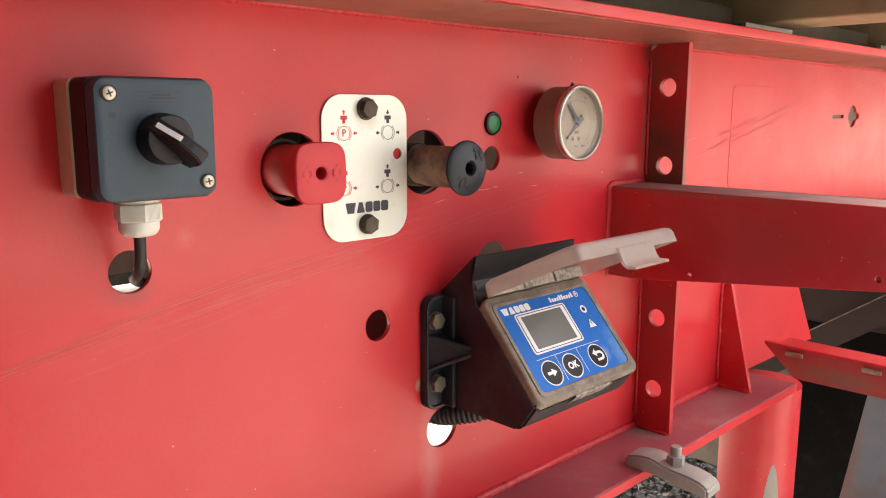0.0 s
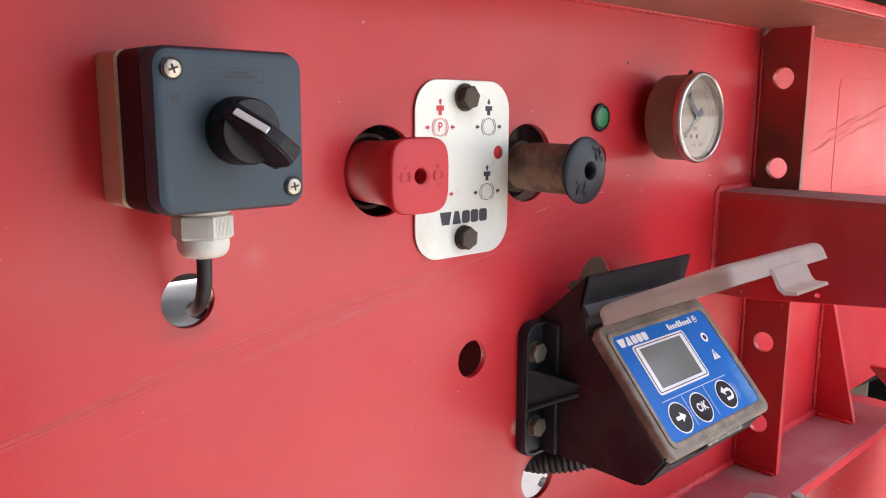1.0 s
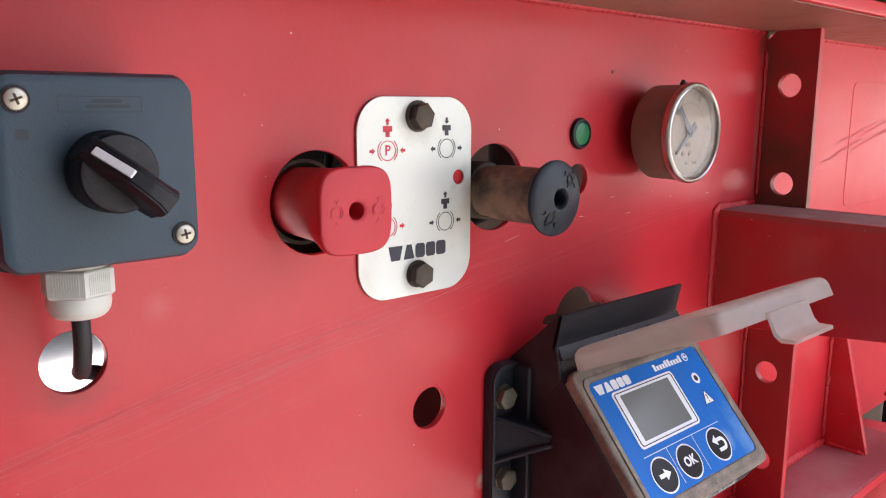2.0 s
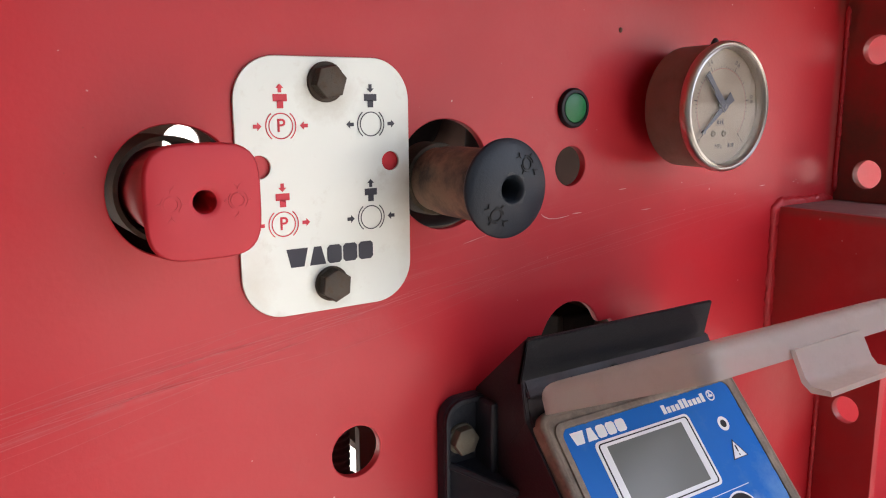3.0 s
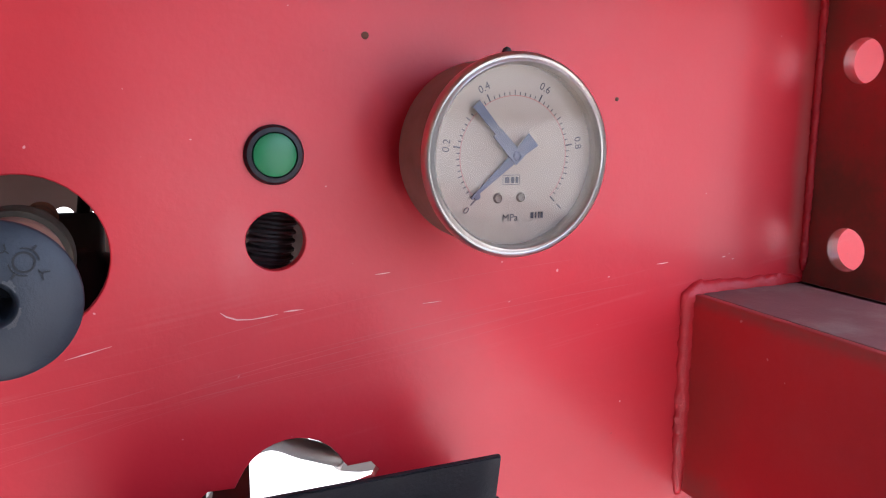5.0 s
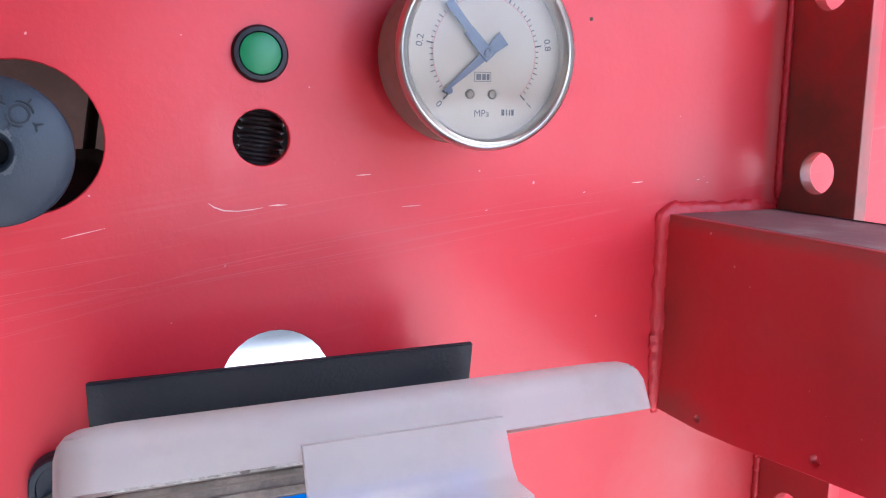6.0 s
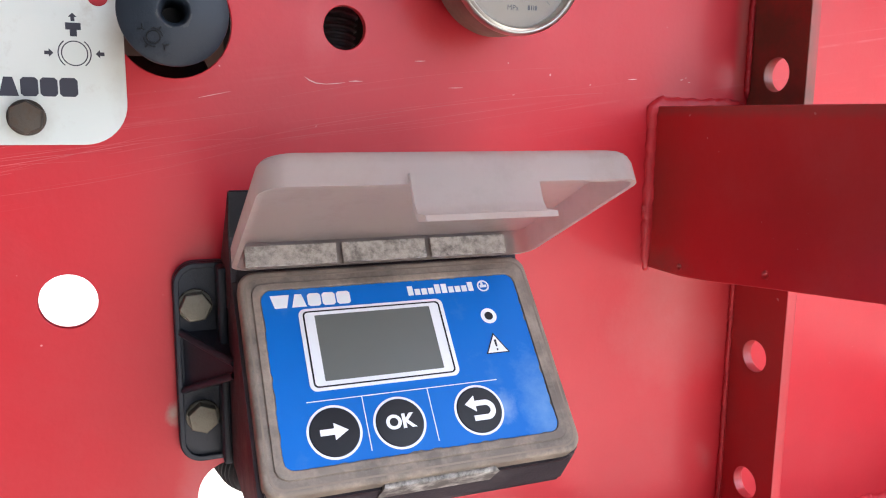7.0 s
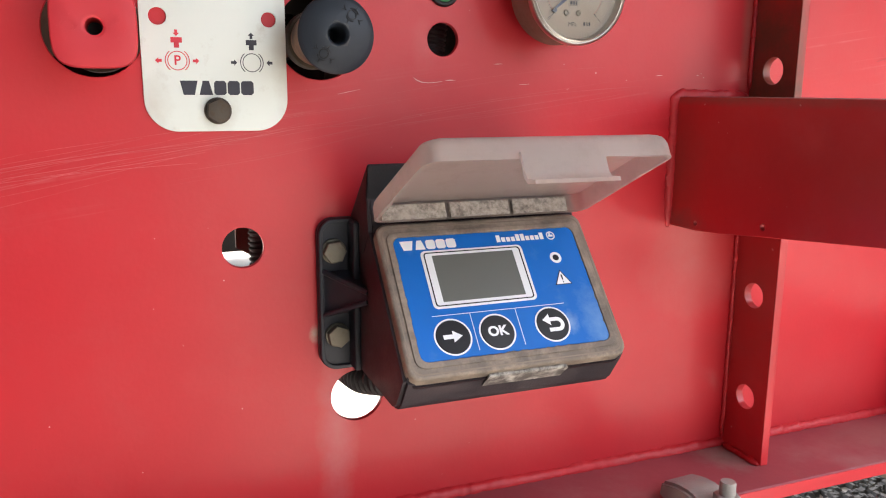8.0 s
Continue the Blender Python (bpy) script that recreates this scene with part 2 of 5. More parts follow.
ll_.new(ln_["Principled BSDF"].outputs[0], lid_mix.inputs[1])
ll_.new(glow_through.outputs[0], lid_mix.inputs[2])
see_through, lid_clear = ln_.new("ShaderNodeBsdfTransparent"), ln_.new("ShaderNodeMixShader")
lid_clear.inputs[0].default_value = 0.40
ll_.new(lid_mix.outputs[0], lid_clear.inputs[1])
ll_.new(see_through.outputs[0], lid_clear.inputs[2])
ll_.new(lid_clear.outputs[0], ln_["Material Output"].inputs[0])
FOAM = mat("dusty_seal", (0.25, 0.225, 0.195), 0.9, vary=0.45, scale=500, bump=1.0, dirt=(0.46, 0.42, 0.37), dirt_amount=0.7, dirt_scale=260)
CLAMP = mat("cast_grey_steel", (0.30, 0.28, 0.26), 0.6, metal=0.2, vary=0.15, scale=80, bump=0.4, dirt=(0.40, 0.36, 0.31), dirt_amount=0.3)
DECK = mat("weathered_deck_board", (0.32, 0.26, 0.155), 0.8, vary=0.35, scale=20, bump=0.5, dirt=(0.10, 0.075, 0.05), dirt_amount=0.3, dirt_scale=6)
# Deck wood darkened: the shade beneath the deck is in this colour.
DECKDARK = mat("shaded_underside_wood", (0.10, 0.075, 0.040), 0.85, vary=0.4, scale=16, bump=0.6, dirt=(0.035, 0.025, 0.015), dirt_amount=0.5, dirt_scale=7)
# Packer timber near black, painted for the deck's shade over it.
PACKER = mat("shaded_packer_timber", (0.055, 0.043, 0.022), 0.85, vary=0.45, scale=30, bump=0.7, dirt=(0.020, 0.015, 0.009), dirt_amount=0.5, dirt_scale=9)
GALV = mat("galvanised_clip", (0.36, 0.34, 0.31), 0.45, metal=0.7, vary=0.2, bump=0.2)
GROUND = mat("dusty_yard_ground", (0.48, 0.44, 0.385), 0.9, vary=0.25, scale=8, bump=0.4, bump_scale=60, dirt=(0.30, 0.26, 0.21), dirt_amount=0.2, dirt_scale=3)
STONE = mat("grey_gravel", (0.16, 0.15, 0.135), 0.9, vary=0.5, scale=10, bump=0.4, dirt=(0.05, 0.045, 0.04), dirt_amount=0.3, dirt_scale=9)
# Far rail's colour already holds the shade between the rails.
FARBROWN = mat("shade_brown_far_rail", (0.125, 0.078, 0.060), 0.6, vary=0.25, scale=20, bump=0.2, dirt=(0.18, 0.13, 0.10), dirt_amount=0.4, dirt_scale=8)
BEIGEDUST = mat("dust_coated_sheet", (0.24, 0.19, 0.145), 0.85, vary=0.25, scale=12, bump=0.3, dirt=(0.12, 0.09, 0.07), dirt_amount=0.3, dirt_scale=8)
# Brown of parts between the rails, with their shade painted in.
SHADEDBROWN = mat("shade_brown_inner_rail", (0.09, 0.045, 0.033), 0.6, vary=0.25, scale=20, bump=0.2, dirt=(0.12, 0.085, 0.06), dirt_amount=0.4, dirt_scale=8)
# Near-black steel: deep shade under the deck is put into the colour.
DARKSTEEL = mat("shade_black_steel", (0.007, 0.006, 0.0055), 0.8, spec=0.12, vary=0.3, scale=20, bump=0.3, dirt=(0.026, 0.020, 0.015), dirt_amount=0.3)
# Greys of the unseen light blockers, kept dark to cut bounce.
BLOCK_DARK = mat("light_block_dark", (0.022, 0.020, 0.019), 0.6, vary=0.2, scale=10, bump=0.2)
BLOCK_GREY = mat("light_block_grey", (0.032, 0.031, 0.030), 0.7, vary=0.15, scale=4, bump=0.2)
# Brown taken down to near black to carry the shade under the deck.
DEEPBROWN = mat("deep_shade_brown", (0.032, 0.016, 0.012), 0.7, vary=0.35, scale=14, bump=0.3, dirt=(0.060, 0.038, 0.025), dirt_amount=0.3, dirt_scale=9)
BLUESTEEL = mat("blue_grey_worn_steel", (0.13, 0.17, 0.21), 0.55, vary=0.3, scale=30, bump=0.3, dirt=(0.16, 0.10, 0.07), dirt_amount=0.35, dirt_scale=14)
CLEAR = clear_sheet("gauge_glass")


def stain(m, centre, radii, color, amount, grain=60.0):
    """A soft-edged stain of its own colour, broken up by grain, about a place on the thing."""
    n, l = m.node_tree.nodes, m.node_tree.links
    base = n["Principled BSDF"].inputs["Base Color"]
    src = base.links[0].from_socket
    tc, mp, ln, mr = n.new("ShaderNodeTexCoord"), n.new("ShaderNodeMapping"), n.new("ShaderNodeVectorMath"), n.new("ShaderNodeMapRange")
    mp.vector_type = "TEXTURE"
    mp.inputs["Location"].default_value, mp.inputs["Scale"].default_value = centre, radii
    ln.operation = "LENGTH"
    l.new(tc.outputs["Object"], mp.inputs["Vector"])
    l.new(mp.outputs[0], ln.inputs[0])
    nz = n.new("ShaderNodeTexNoise")
    nz.inputs["Scale"].default_value, nz.inputs["Detail"].default_value, nz.inputs["Roughness"].default_value = grain, 6.0, 0.7
    l.new(tc.outputs["Object"], nz.inputs["Vector"])
    add = n.new("ShaderNodeMath")
    add.operation = "MULTIPLY_ADD"
    l.new(nz.outputs[0], add.inputs[0])
    add.inputs[1].default_value = 1.1
    l.new(ln.outputs["Value"], add.inputs[2])
    mr.inputs["From Min"].default_value, mr.inputs["From Max"].default_value = 1.55, 0.55
    mr.inputs["To Min"].default_value, mr.inputs["To Max"].default_value = 0.0, amount
    l.new(add.outputs[0], mr.inputs["Value"])
    mx = n.new("ShaderNodeMix")
    mx.data_type = "RGBA"
    mx.inputs[7].default_value = (*color, 1)
    l.new(mr.outputs[0], mx.inputs[0])
    l.new(src, mx.inputs[6])
    l.new(mx.outputs[2], base)


stain(PLATE, (0.0, 0, 0.040), (0.016, 0.02, 0.015), (0.30, 0.25, 0.17), 0.6, 120)
stain(PLATE, (0.0, 0, -0.044), (0.013, 0.02, 0.012), (0.30, 0.25, 0.17), 0.45, 120)
stain(PLATE, (-0.036, 0, -0.040), (0.012, 0.02, 0.022), (0.42, 0.37, 0.30), 0.4, 150)
stain(PLATE, (0.040, 0, -0.010), (0.009, 0.02, 0.045), (0.40, 0.35, 0.28), 0.4, 150)
stain(RED, (0.046, 0, 0.868), (0.016, 0.05, 0.075), (0.52, 0.20, 0.20), 0.5, 40)
stain(RED, (0.0325, 0, 0.9375), (0.0045, 0.05, 0.0075), (0.42, 0.30, 0.24), 0.9, 220)
stain(RED, (-0.30, 0, 1.085), (0.30, 0.05, 0.045), (0.50, 0.10, 0.095), 0.30, 14)
stain(RED, (0.330, 0, 0.965), (0.050, 0.05, 0.060), (0.46, 0.13, 0.12), 0.5, 20)
stain(RED, (-0.2055, 0, 1.056), (0.020, 0.05, 0.012), (0.16, 0.03, 0.03), 0.6, 90)
stain(RED, (0.108, 0, 1.122), (0.010, 0.05, 0.020), (0.55, 0.10, 0.10), 0.35, 90)
stain(RED, (0.365, 0, 1.225), (0.010, 0.05, 0.016), (0.09, 0.05, 0.03), 0.7, 150)
stain(RED, (0.366, 0, 1.14), (0.006, 0.05, 0.10), (0.36, 0.16, 0.12), 0.5, 60)
stain(RED, (-0.169, 0, 1.086), (0.008, 0.05, 0.008), (0.52, 0.09, 0.085), 0.6, 300)
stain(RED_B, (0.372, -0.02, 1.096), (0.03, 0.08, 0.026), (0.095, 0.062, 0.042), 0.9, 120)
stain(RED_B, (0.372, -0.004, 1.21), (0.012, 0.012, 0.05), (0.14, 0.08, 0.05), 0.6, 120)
stain(RED_B, (0.3055, -0.05, 1.088), (0.012, 0.25, 0.005), (0.20, 0.10, 0.08), 0.6, 160)
stain(RED_B, (0.3055, -0.012, 1.000), (0.012, 0.030, 0.012), (0.20, 0.11, 0.09), 0.5, 120)
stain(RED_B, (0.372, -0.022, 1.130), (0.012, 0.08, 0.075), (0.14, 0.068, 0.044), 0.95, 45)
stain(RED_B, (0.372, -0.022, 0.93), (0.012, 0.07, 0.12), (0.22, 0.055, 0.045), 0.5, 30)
stain(RED_B, (0.3055, -0.20, 1.050), (0.010, 0.34, 0.050), (0.26, 0.040, 0.032), 0.45, 28)
stain(RED_B, (0.3055, -0.01, 1.040), (0.010, 0.030, 0.06), (0.20, 0.070, 0.05), 0.4, 60)
stain(FLANGE, (0.36, -0.02, 0.805), (0.03, 0.03, 0.03), (0.30, 0.24, 0.20), 0.7, 120)


stain(REDKNOB, (0.0, -0.001, 0.0), (0.032, 0.013, 0.032), (0.20, 0.050, 0.036), 0.6, 60)
stain(DIAL, (-0.003, -0.0366, 0.003), (0.022, 0.02, 0.020), (0.20, 0.145, 0.10), 0.5, 70)
stain(DIAL, (0.012, -0.0366, -0.016), (0.012, 0.02, 0.009), (0.22, 0.165, 0.12), 0.5, 110)
stain(LID, (0.0, -0.056, 0.050), (0.085, 0.016, 0.016), (0.20, 0.15, 0.115), 0.7, 90)
stain(BLUE, (0.037, -0.096, -0.011), (0.006, 0.03, 0.007), (0.30, 0.45, 0.66), 0.6, 260)
stain(BLUE, (0.056, -0.100, -0.012), (0.014, 0.03, 0.03), (0.16, 0.33, 0.60), 0.7, 160)
stain(BLUESTEEL, (0.90, -0.070, 0.62), (0.05, 0.022, 0.30), (0.20, 0.10, 0.07), 0.8, 60)
stain(FLANGE, (0.52, -0.03, 0.805), (0.08, 0.03, 0.03), (0.34, 0.17, 0.15), 0.6, 60)
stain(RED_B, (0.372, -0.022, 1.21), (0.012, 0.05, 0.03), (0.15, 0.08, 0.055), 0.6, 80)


# ---- mesh helpers ----
def finish(bm, name, material, smooth=46.0):
    """The mesh, with shading normals weighted by face area, so that flats stay flat beside small bevels."""
    bmesh.ops.recalc_face_normals(bm, faces=bm.faces)
    lim = math.cos(radians(min(smooth, 89.0)))
    normals = []
    bm.normal_update()
    areas = {f: f.calc_area() for f in bm.faces}
    for f in bm.faces:
        f.smooth = True
        for v in f.verts:
            n = Vector()
            for g in v.link_faces:
                if g is f or f.normal.dot(g.normal) > lim:
                    n += g.normal * areas[g]
            normals.append(n.normalized() if n.length > 0 else f.normal.copy())
    me = bpy.data.meshes.new(name)
    bm.to_mesh(me)
    bm.free()
    me.normals_split_custom_set(normals)
    me.materials.append(material)
    return me


def part(name, bm, material, parent, label="", at=None, smooth=46.0):
    ob = new(name, finish(bm, name, material, smooth))
    ob.parent = parent
    if at is not None:
        ob.matrix_basis = at
    if label:
        ob["label"] = label
    return ob


def solo(name, bm, material, label, category, kind="", at=None, smooth=46.0, group=""):
    ob = new(name, finish(bm, name, material, smooth))
    if at is not None:
        ob.matrix_basis = at
    return tagged(ob, label, category, group, kind)


def thing(name, label, category, at, group="", kind=""):
    ob = new(name)
    ob.empty_display_size = 0.02
    ob.matrix_basis = at if isinstance(at, Matrix) else Matrix.Translation(at)
    return tagged(ob, label, category, group, kind)


# a sketch plane (u, v, w) laid on the web: u right, v up, w out towards the open side
WALL = Matrix(((1, 0, 0, 0), (0, 0, -1, 0), (0, 1, 0, 0), (0, 0, 0, 1)))


def box(x0, x1, y0, y1, z0, z1, bevel=0.0, seg=2, bm=None):
    b = bmesh.new()
    bmesh.ops.create_cube(b, size=1.0, matrix=Matrix.LocRotScale(((x0 + x1) / 2, (y0 + y1) / 2, (z0 + z1) / 2), None, (abs(x1 - x0), abs(y1 - y0), abs(z1 - z0))))
    if bevel:
        bmesh.ops.bevel(b, geom=b.edges[:], offset=bevel, segments=seg, affect="EDGES", profile=0.5)
    return join(bm, b)


def join(bm, b):
    if bm is None:
        return b
    me = bpy.data.meshes.new("tmp")
    b.to_mesh(me)
    b.free()
    bm.from_mesh(me)
    bpy.data.meshes.remove(me)
    return bm


def moved(bm, m):
    bm.transform(m)
    return bm


def lathe(profile, seg=40, m=WALL):
    """Profile of (radius, height), turned about the sketch plane's w axis."""
    b = bmesh.new()
    rings = []
    for r, h in profile:
        if r < 1e-6:
            rings.append([b.verts.new((0, 0, h))])
        else:
            rings.append([b.verts.new((r * math.cos(2 * math.pi * i / seg), r * math.sin(2 * math.pi * i / seg), h)) for i in range(seg)])
    for a, c in zip(rings, rings[1:]):
        for i in range(seg):
            j = (i + 1) % seg
            vs = [a[i % len(a)], a[j % len(a)], c[j % len(c)], c[i % len(c)]]
            vs = list(dict.fromkeys(vs))
            if len(vs) > 2:
                b.faces.new(vs)
    return moved(b, m)


def prism(pts, w0, w1, bevel=0.0, seg=2, m=WALL):
    """A closed outline (u, v), from w0 to w1."""
    b = bmesh.new()
    lo, hi = ([b.verts.new((u, v, w)) for u, v in pts] for w in (w0, w1))
    b.faces.new(lo)
    b.faces.new(hi)
    for i in range(len(pts)):
        j = (i + 1) % len(pts)
        b.faces.new((lo[i], lo[j], hi[j], hi[i]))
    bmesh.ops.recalc_face_normals(b, faces=b.faces)
    if bevel:
        rim = [e for e in b.edges if (e.verts[0].co.z - w1) ** 2 < 1e-12 and (e.verts[1].co.z - w1) ** 2 < 1e-12]
        bmesh.ops.bevel(b, geom=rim, offset=bevel, segments=seg, affect="EDGES", profile=0.5)
    return moved(b, m)


def circle(cx, cy, r, seg=32):
    return [(cx + r * math.cos(2 * math.pi * i / seg), cy + r * math.sin(2 * math.pi * i / seg)) for i in range(seg)]


def rounded(x0, x1, y0, y1, r, seg=8):
    out = []
    for cx, cy, a in ((x1 - r, y1 - r, 0), (x0 + r, y1 - r, 90), (x0 + r, y0 + r, 180), (x1 - r, y0 + r, 270)):
        for i in range(seg + 1):
            t = radians(a + 90 * i / seg)
            out.append((cx + r * math.cos(t), cy + r * math.sin(t)))
    return out


def sheet(outline, holes, w0, w1, m=WALL, bevel=0.0):
    """A flat sheet with openings that go right through it."""
    cu = bpy.data.curves.new("tmp", "CURVE")
    cu.dimensions, cu.fill_mode = "2D", "BOTH"
    cu.extrude, cu.bevel_depth, cu.bevel_resolution = abs(w1 - w0) / 2 - bevel, bevel, 1
    cu.offset = -bevel
    for pts in (outline, *holes):
        s = cu.splines.new("POLY")
        s.points.add(len(pts) - 1)
        for p, (u, v) in zip(s.points, pts):
            p.co = (u, v, 0, 1)
        s.use_cyclic_u = True
    ob = bpy.data.objects.new("tmp", cu)
    me = bpy.data.meshes.new_from_object(ob)
    b = bmesh.new()
    b.from_mesh(me)
    bmesh.ops.remove_doubles(b, verts=b.verts, dist=1e-6)
    bpy.data.objects.remove(ob)
    bpy.data.curves.remove(cu)
    bpy.data.meshes.remove(me)
    return moved(b, m @ Matrix.Translation((0, 0, (w0 + w1) / 2)))


def lettering(text, size, w=0.0, m=WALL, bold=0.0, align="CENTER"):
    cu = bpy.data.curves.new("tmp", "FONT")
    cu.body, cu.size, cu.align_x, cu.align_y, cu.offset = text, size, align, "CENTER", bold
    cu.resolution_u = 4
    ob = bpy.data.objects.new("tmp", cu)
    me = bpy.data.meshes.new_from_object(ob)
    b = bmesh.new()
    b.from_mesh(me)
    bpy.data.objects.remove(ob)
    bpy.data.curves.remove(cu)
    bpy.data.meshes.remove(me)
    return moved(b, m @ Matrix.Translation((0, 0, w)))


def flat(polys, w=0.0, m=WALL):
    b = bmesh.new()
    for pts in polys:
        b.faces.new([b.verts.new((u, v, w)) for u, v in pts])
    return moved(b, m)


def arc(cx, cy, r0, r1, a0, a1, seg=24):
    """Quads of a ring's sector."""
    out = []
    for i in range(seg):
        p, q = radians(a0 + (a1 - a0) * i / seg), radians(a0 + (a1 - a0) * (i + 1) / seg)
        out.append([(cx + r0 * math.cos(p), cy + r0 * math.sin(p)), (cx + r1 * math.cos(p), cy + r1 * math.sin(p)), (cx + r1 * math.cos(q), cy + r1 * math.sin(q)), (cx + r0 * math.cos(q), cy + r0 * math.sin(q))])
    return out


def rect(x0, x1, y0, y1):
    return [(x0, y0), (x1, y0), (x1, y1), (x0, y1)]


def tube(points, r, seg=12, ridges=0.0, step=0.0):
    """A tube along a smooth line through the points; ridges: depth of its corrugation, step: its pitch."""
    pts = [Vector(p) for p in points]
    line = []
    for i in range(len(pts) - 1):
        p0, p1, p2, p3 = pts[max(0, i - 1)], pts[i], pts[i + 1], pts[min(len(pts) - 1, i + 2)]
        k = max(6, int((p2 - p1).length / (step / 4))) if step else 8
        for j in range(k):
            t = j / k
            line.append(0.5 * ((2 * p1) + (p2 - p0) * t + (2 * p0 - 5 * p1 + 4 * p2 - p3) * t * t + (3 * p1 - p0 - 3 * p2 + p3) * t ** 3))
    line.append(pts[-1])
    b = bmesh.new()
    rings, up = [], Vector((0.3, 0.2, 0.93))
    for i, p in enumerate(line):
        d = (line[min(i + 1, len(line) - 1)] - line[max(i - 1, 0)]).normalized()
        side = d.cross(up).normalized()
        up = side.cross(d).normalized()
        rr = r - ridges * (i % 4 < 2)
        rings.append([b.verts.new(p + rr * (math.cos(2 * math.pi * k / seg) * side + math.sin(2 * math.pi * k / seg) * up)) for k in range(seg)])
    for a, c in zip(rings, rings[1:]):
        for i in range(seg):
            b.faces.new((a[i], a[(i + 1) % seg], c[(i + 1) % seg], c[i]))
    b.faces.new(rings[0])
    b.faces.new(rings[-1])
    return b


def hexagon(r, turn=0.0):
    return [(r * math.cos(radians(turn + 60 * i)), r * math.sin(radians(turn + 60 * i))) for i in range(6)]


def hex_bolt(at, flats, head, washer, turn, material, label, group=""):
    """A hex-headed bolt seen from its head; flats: the width over the flats."""
    t = thing("hex_bolt", label, "bolt", at, group)
    r = flats / math.sqrt(3)
    part("washer", lathe([(0, 0), (washer, 0), (washer, 0.0012), (washer * 0.97, 0.0016), (0, 0.0016)], 32), material, t)
    b = prism(hexagon(r, turn), 0.0014, 0.0016 + head, 0.0008, 2)
    part("head", b, material, t)
    part("head_dish", lathe([(0, 0.0017 + head + 0.0001), (r * 0.55, 0.0019 + head), (r * 0.72, 0.0017 + head)], 24), material, t)
    return t


# ---- the chassis rail ----
WEB_Z0, WEB_Z1 = 0.805, 1.238
KEY = []
for a in range(0, 181, 12):
    KEY.append((0.1238 + 0.0215 * math.cos(radians(a)), 1.0292 + 0.0215 * math.sin(radians(a))))
KEY = [(0.1555, 1.0290), (0.1575, 1.0325), (0.1545, 1.0362), (0.1450, 1.0360)] + KEY[2:-2] + [(0.1025, 1.0350), (0.0930, 1.0355), (0.0893, 1.0325), (0.0910, 1.0290), (0.1020, 1.0270), (0.1080, 1.0120), (0.1238, 1.0075), (0.1400, 1.0120), (0.1460, 1.0270)]
SPINDLE = [(0.985 + 0.0165 * math.cos(a) if abs(math.sin(a)) > 0.22 else 0.985 + (0.028 if math.cos(a) > 0 else -0.019), 1.1595 + 0.0175 * math.sin(a)) for a in (2 * math.pi * k / 32 for k in range(32))]
web_outline = [(-3.0, WEB_Z0), (0.89, WEB_Z0), (0.752, 1.0), (3.5, 1.0), (3.5, WEB_Z1), (-3.0, WEB_Z1)]
web_holes = [
    circle(-0.0857, 1.1255, 0.0261, 40), circle(0.0404, 1.1253, 0.0262, 40), circle(-0.2055, 1.0686, 0.0134), circle(-0.0105, 0.9975, 0.0126),
    circle(0.0602, 0.8915, 0.0178), circle(0.1207, 1.1253, 0.0105), circle(0.1210, 1.1558, 0.0085), KEY,
    rect(0.900, 0.946, 1.1568, 1.1622), SPINDLE,
]
web = solo("wall_chassis_web", sheet(web_outline, web_holes, -0.0045, 0.0, bevel=0.0006), RED, "glossy red painted steel rail web with punched holes and scratches", "chassis rail", "structure")

top_flange = solo("trim_top_flange", box(-3.0, 3.5, -0.108, 0.10, 1.2382, 1.2482, 0.0014), RED_B, "red painted upper flange of the rail", "flange", "structure")
GRIME = red_paint("grimy_red_paint", (0.34, 0.035, 0.035), 0.55, False, 0.8)
stain(GRIME, (0.60, -0.14, 0.842), (0.02, 0.09, 0.016), (0.17, 0.105, 0.075), 0.85, 50)
stain(GRIME, (0.60, -0.34, 0.845), (0.02, 0.12, 0.018), (0.17, 0.105, 0.075), 0.85, 50)
bottom_flange = solo("trim_bottom_flange", box(-3.0, 0.655, -0.073, 0.075, 0.793, 0.8052, 0.002), FLANGE, "dusty red lower flange of the rail", "flange", "structure")

part("front_edge", box(-2.99, 0.654, -0.0742, -0.0732, 0.7945, 0.8046, 0.0004), RED, bottom_flange, "worn bright red edge")


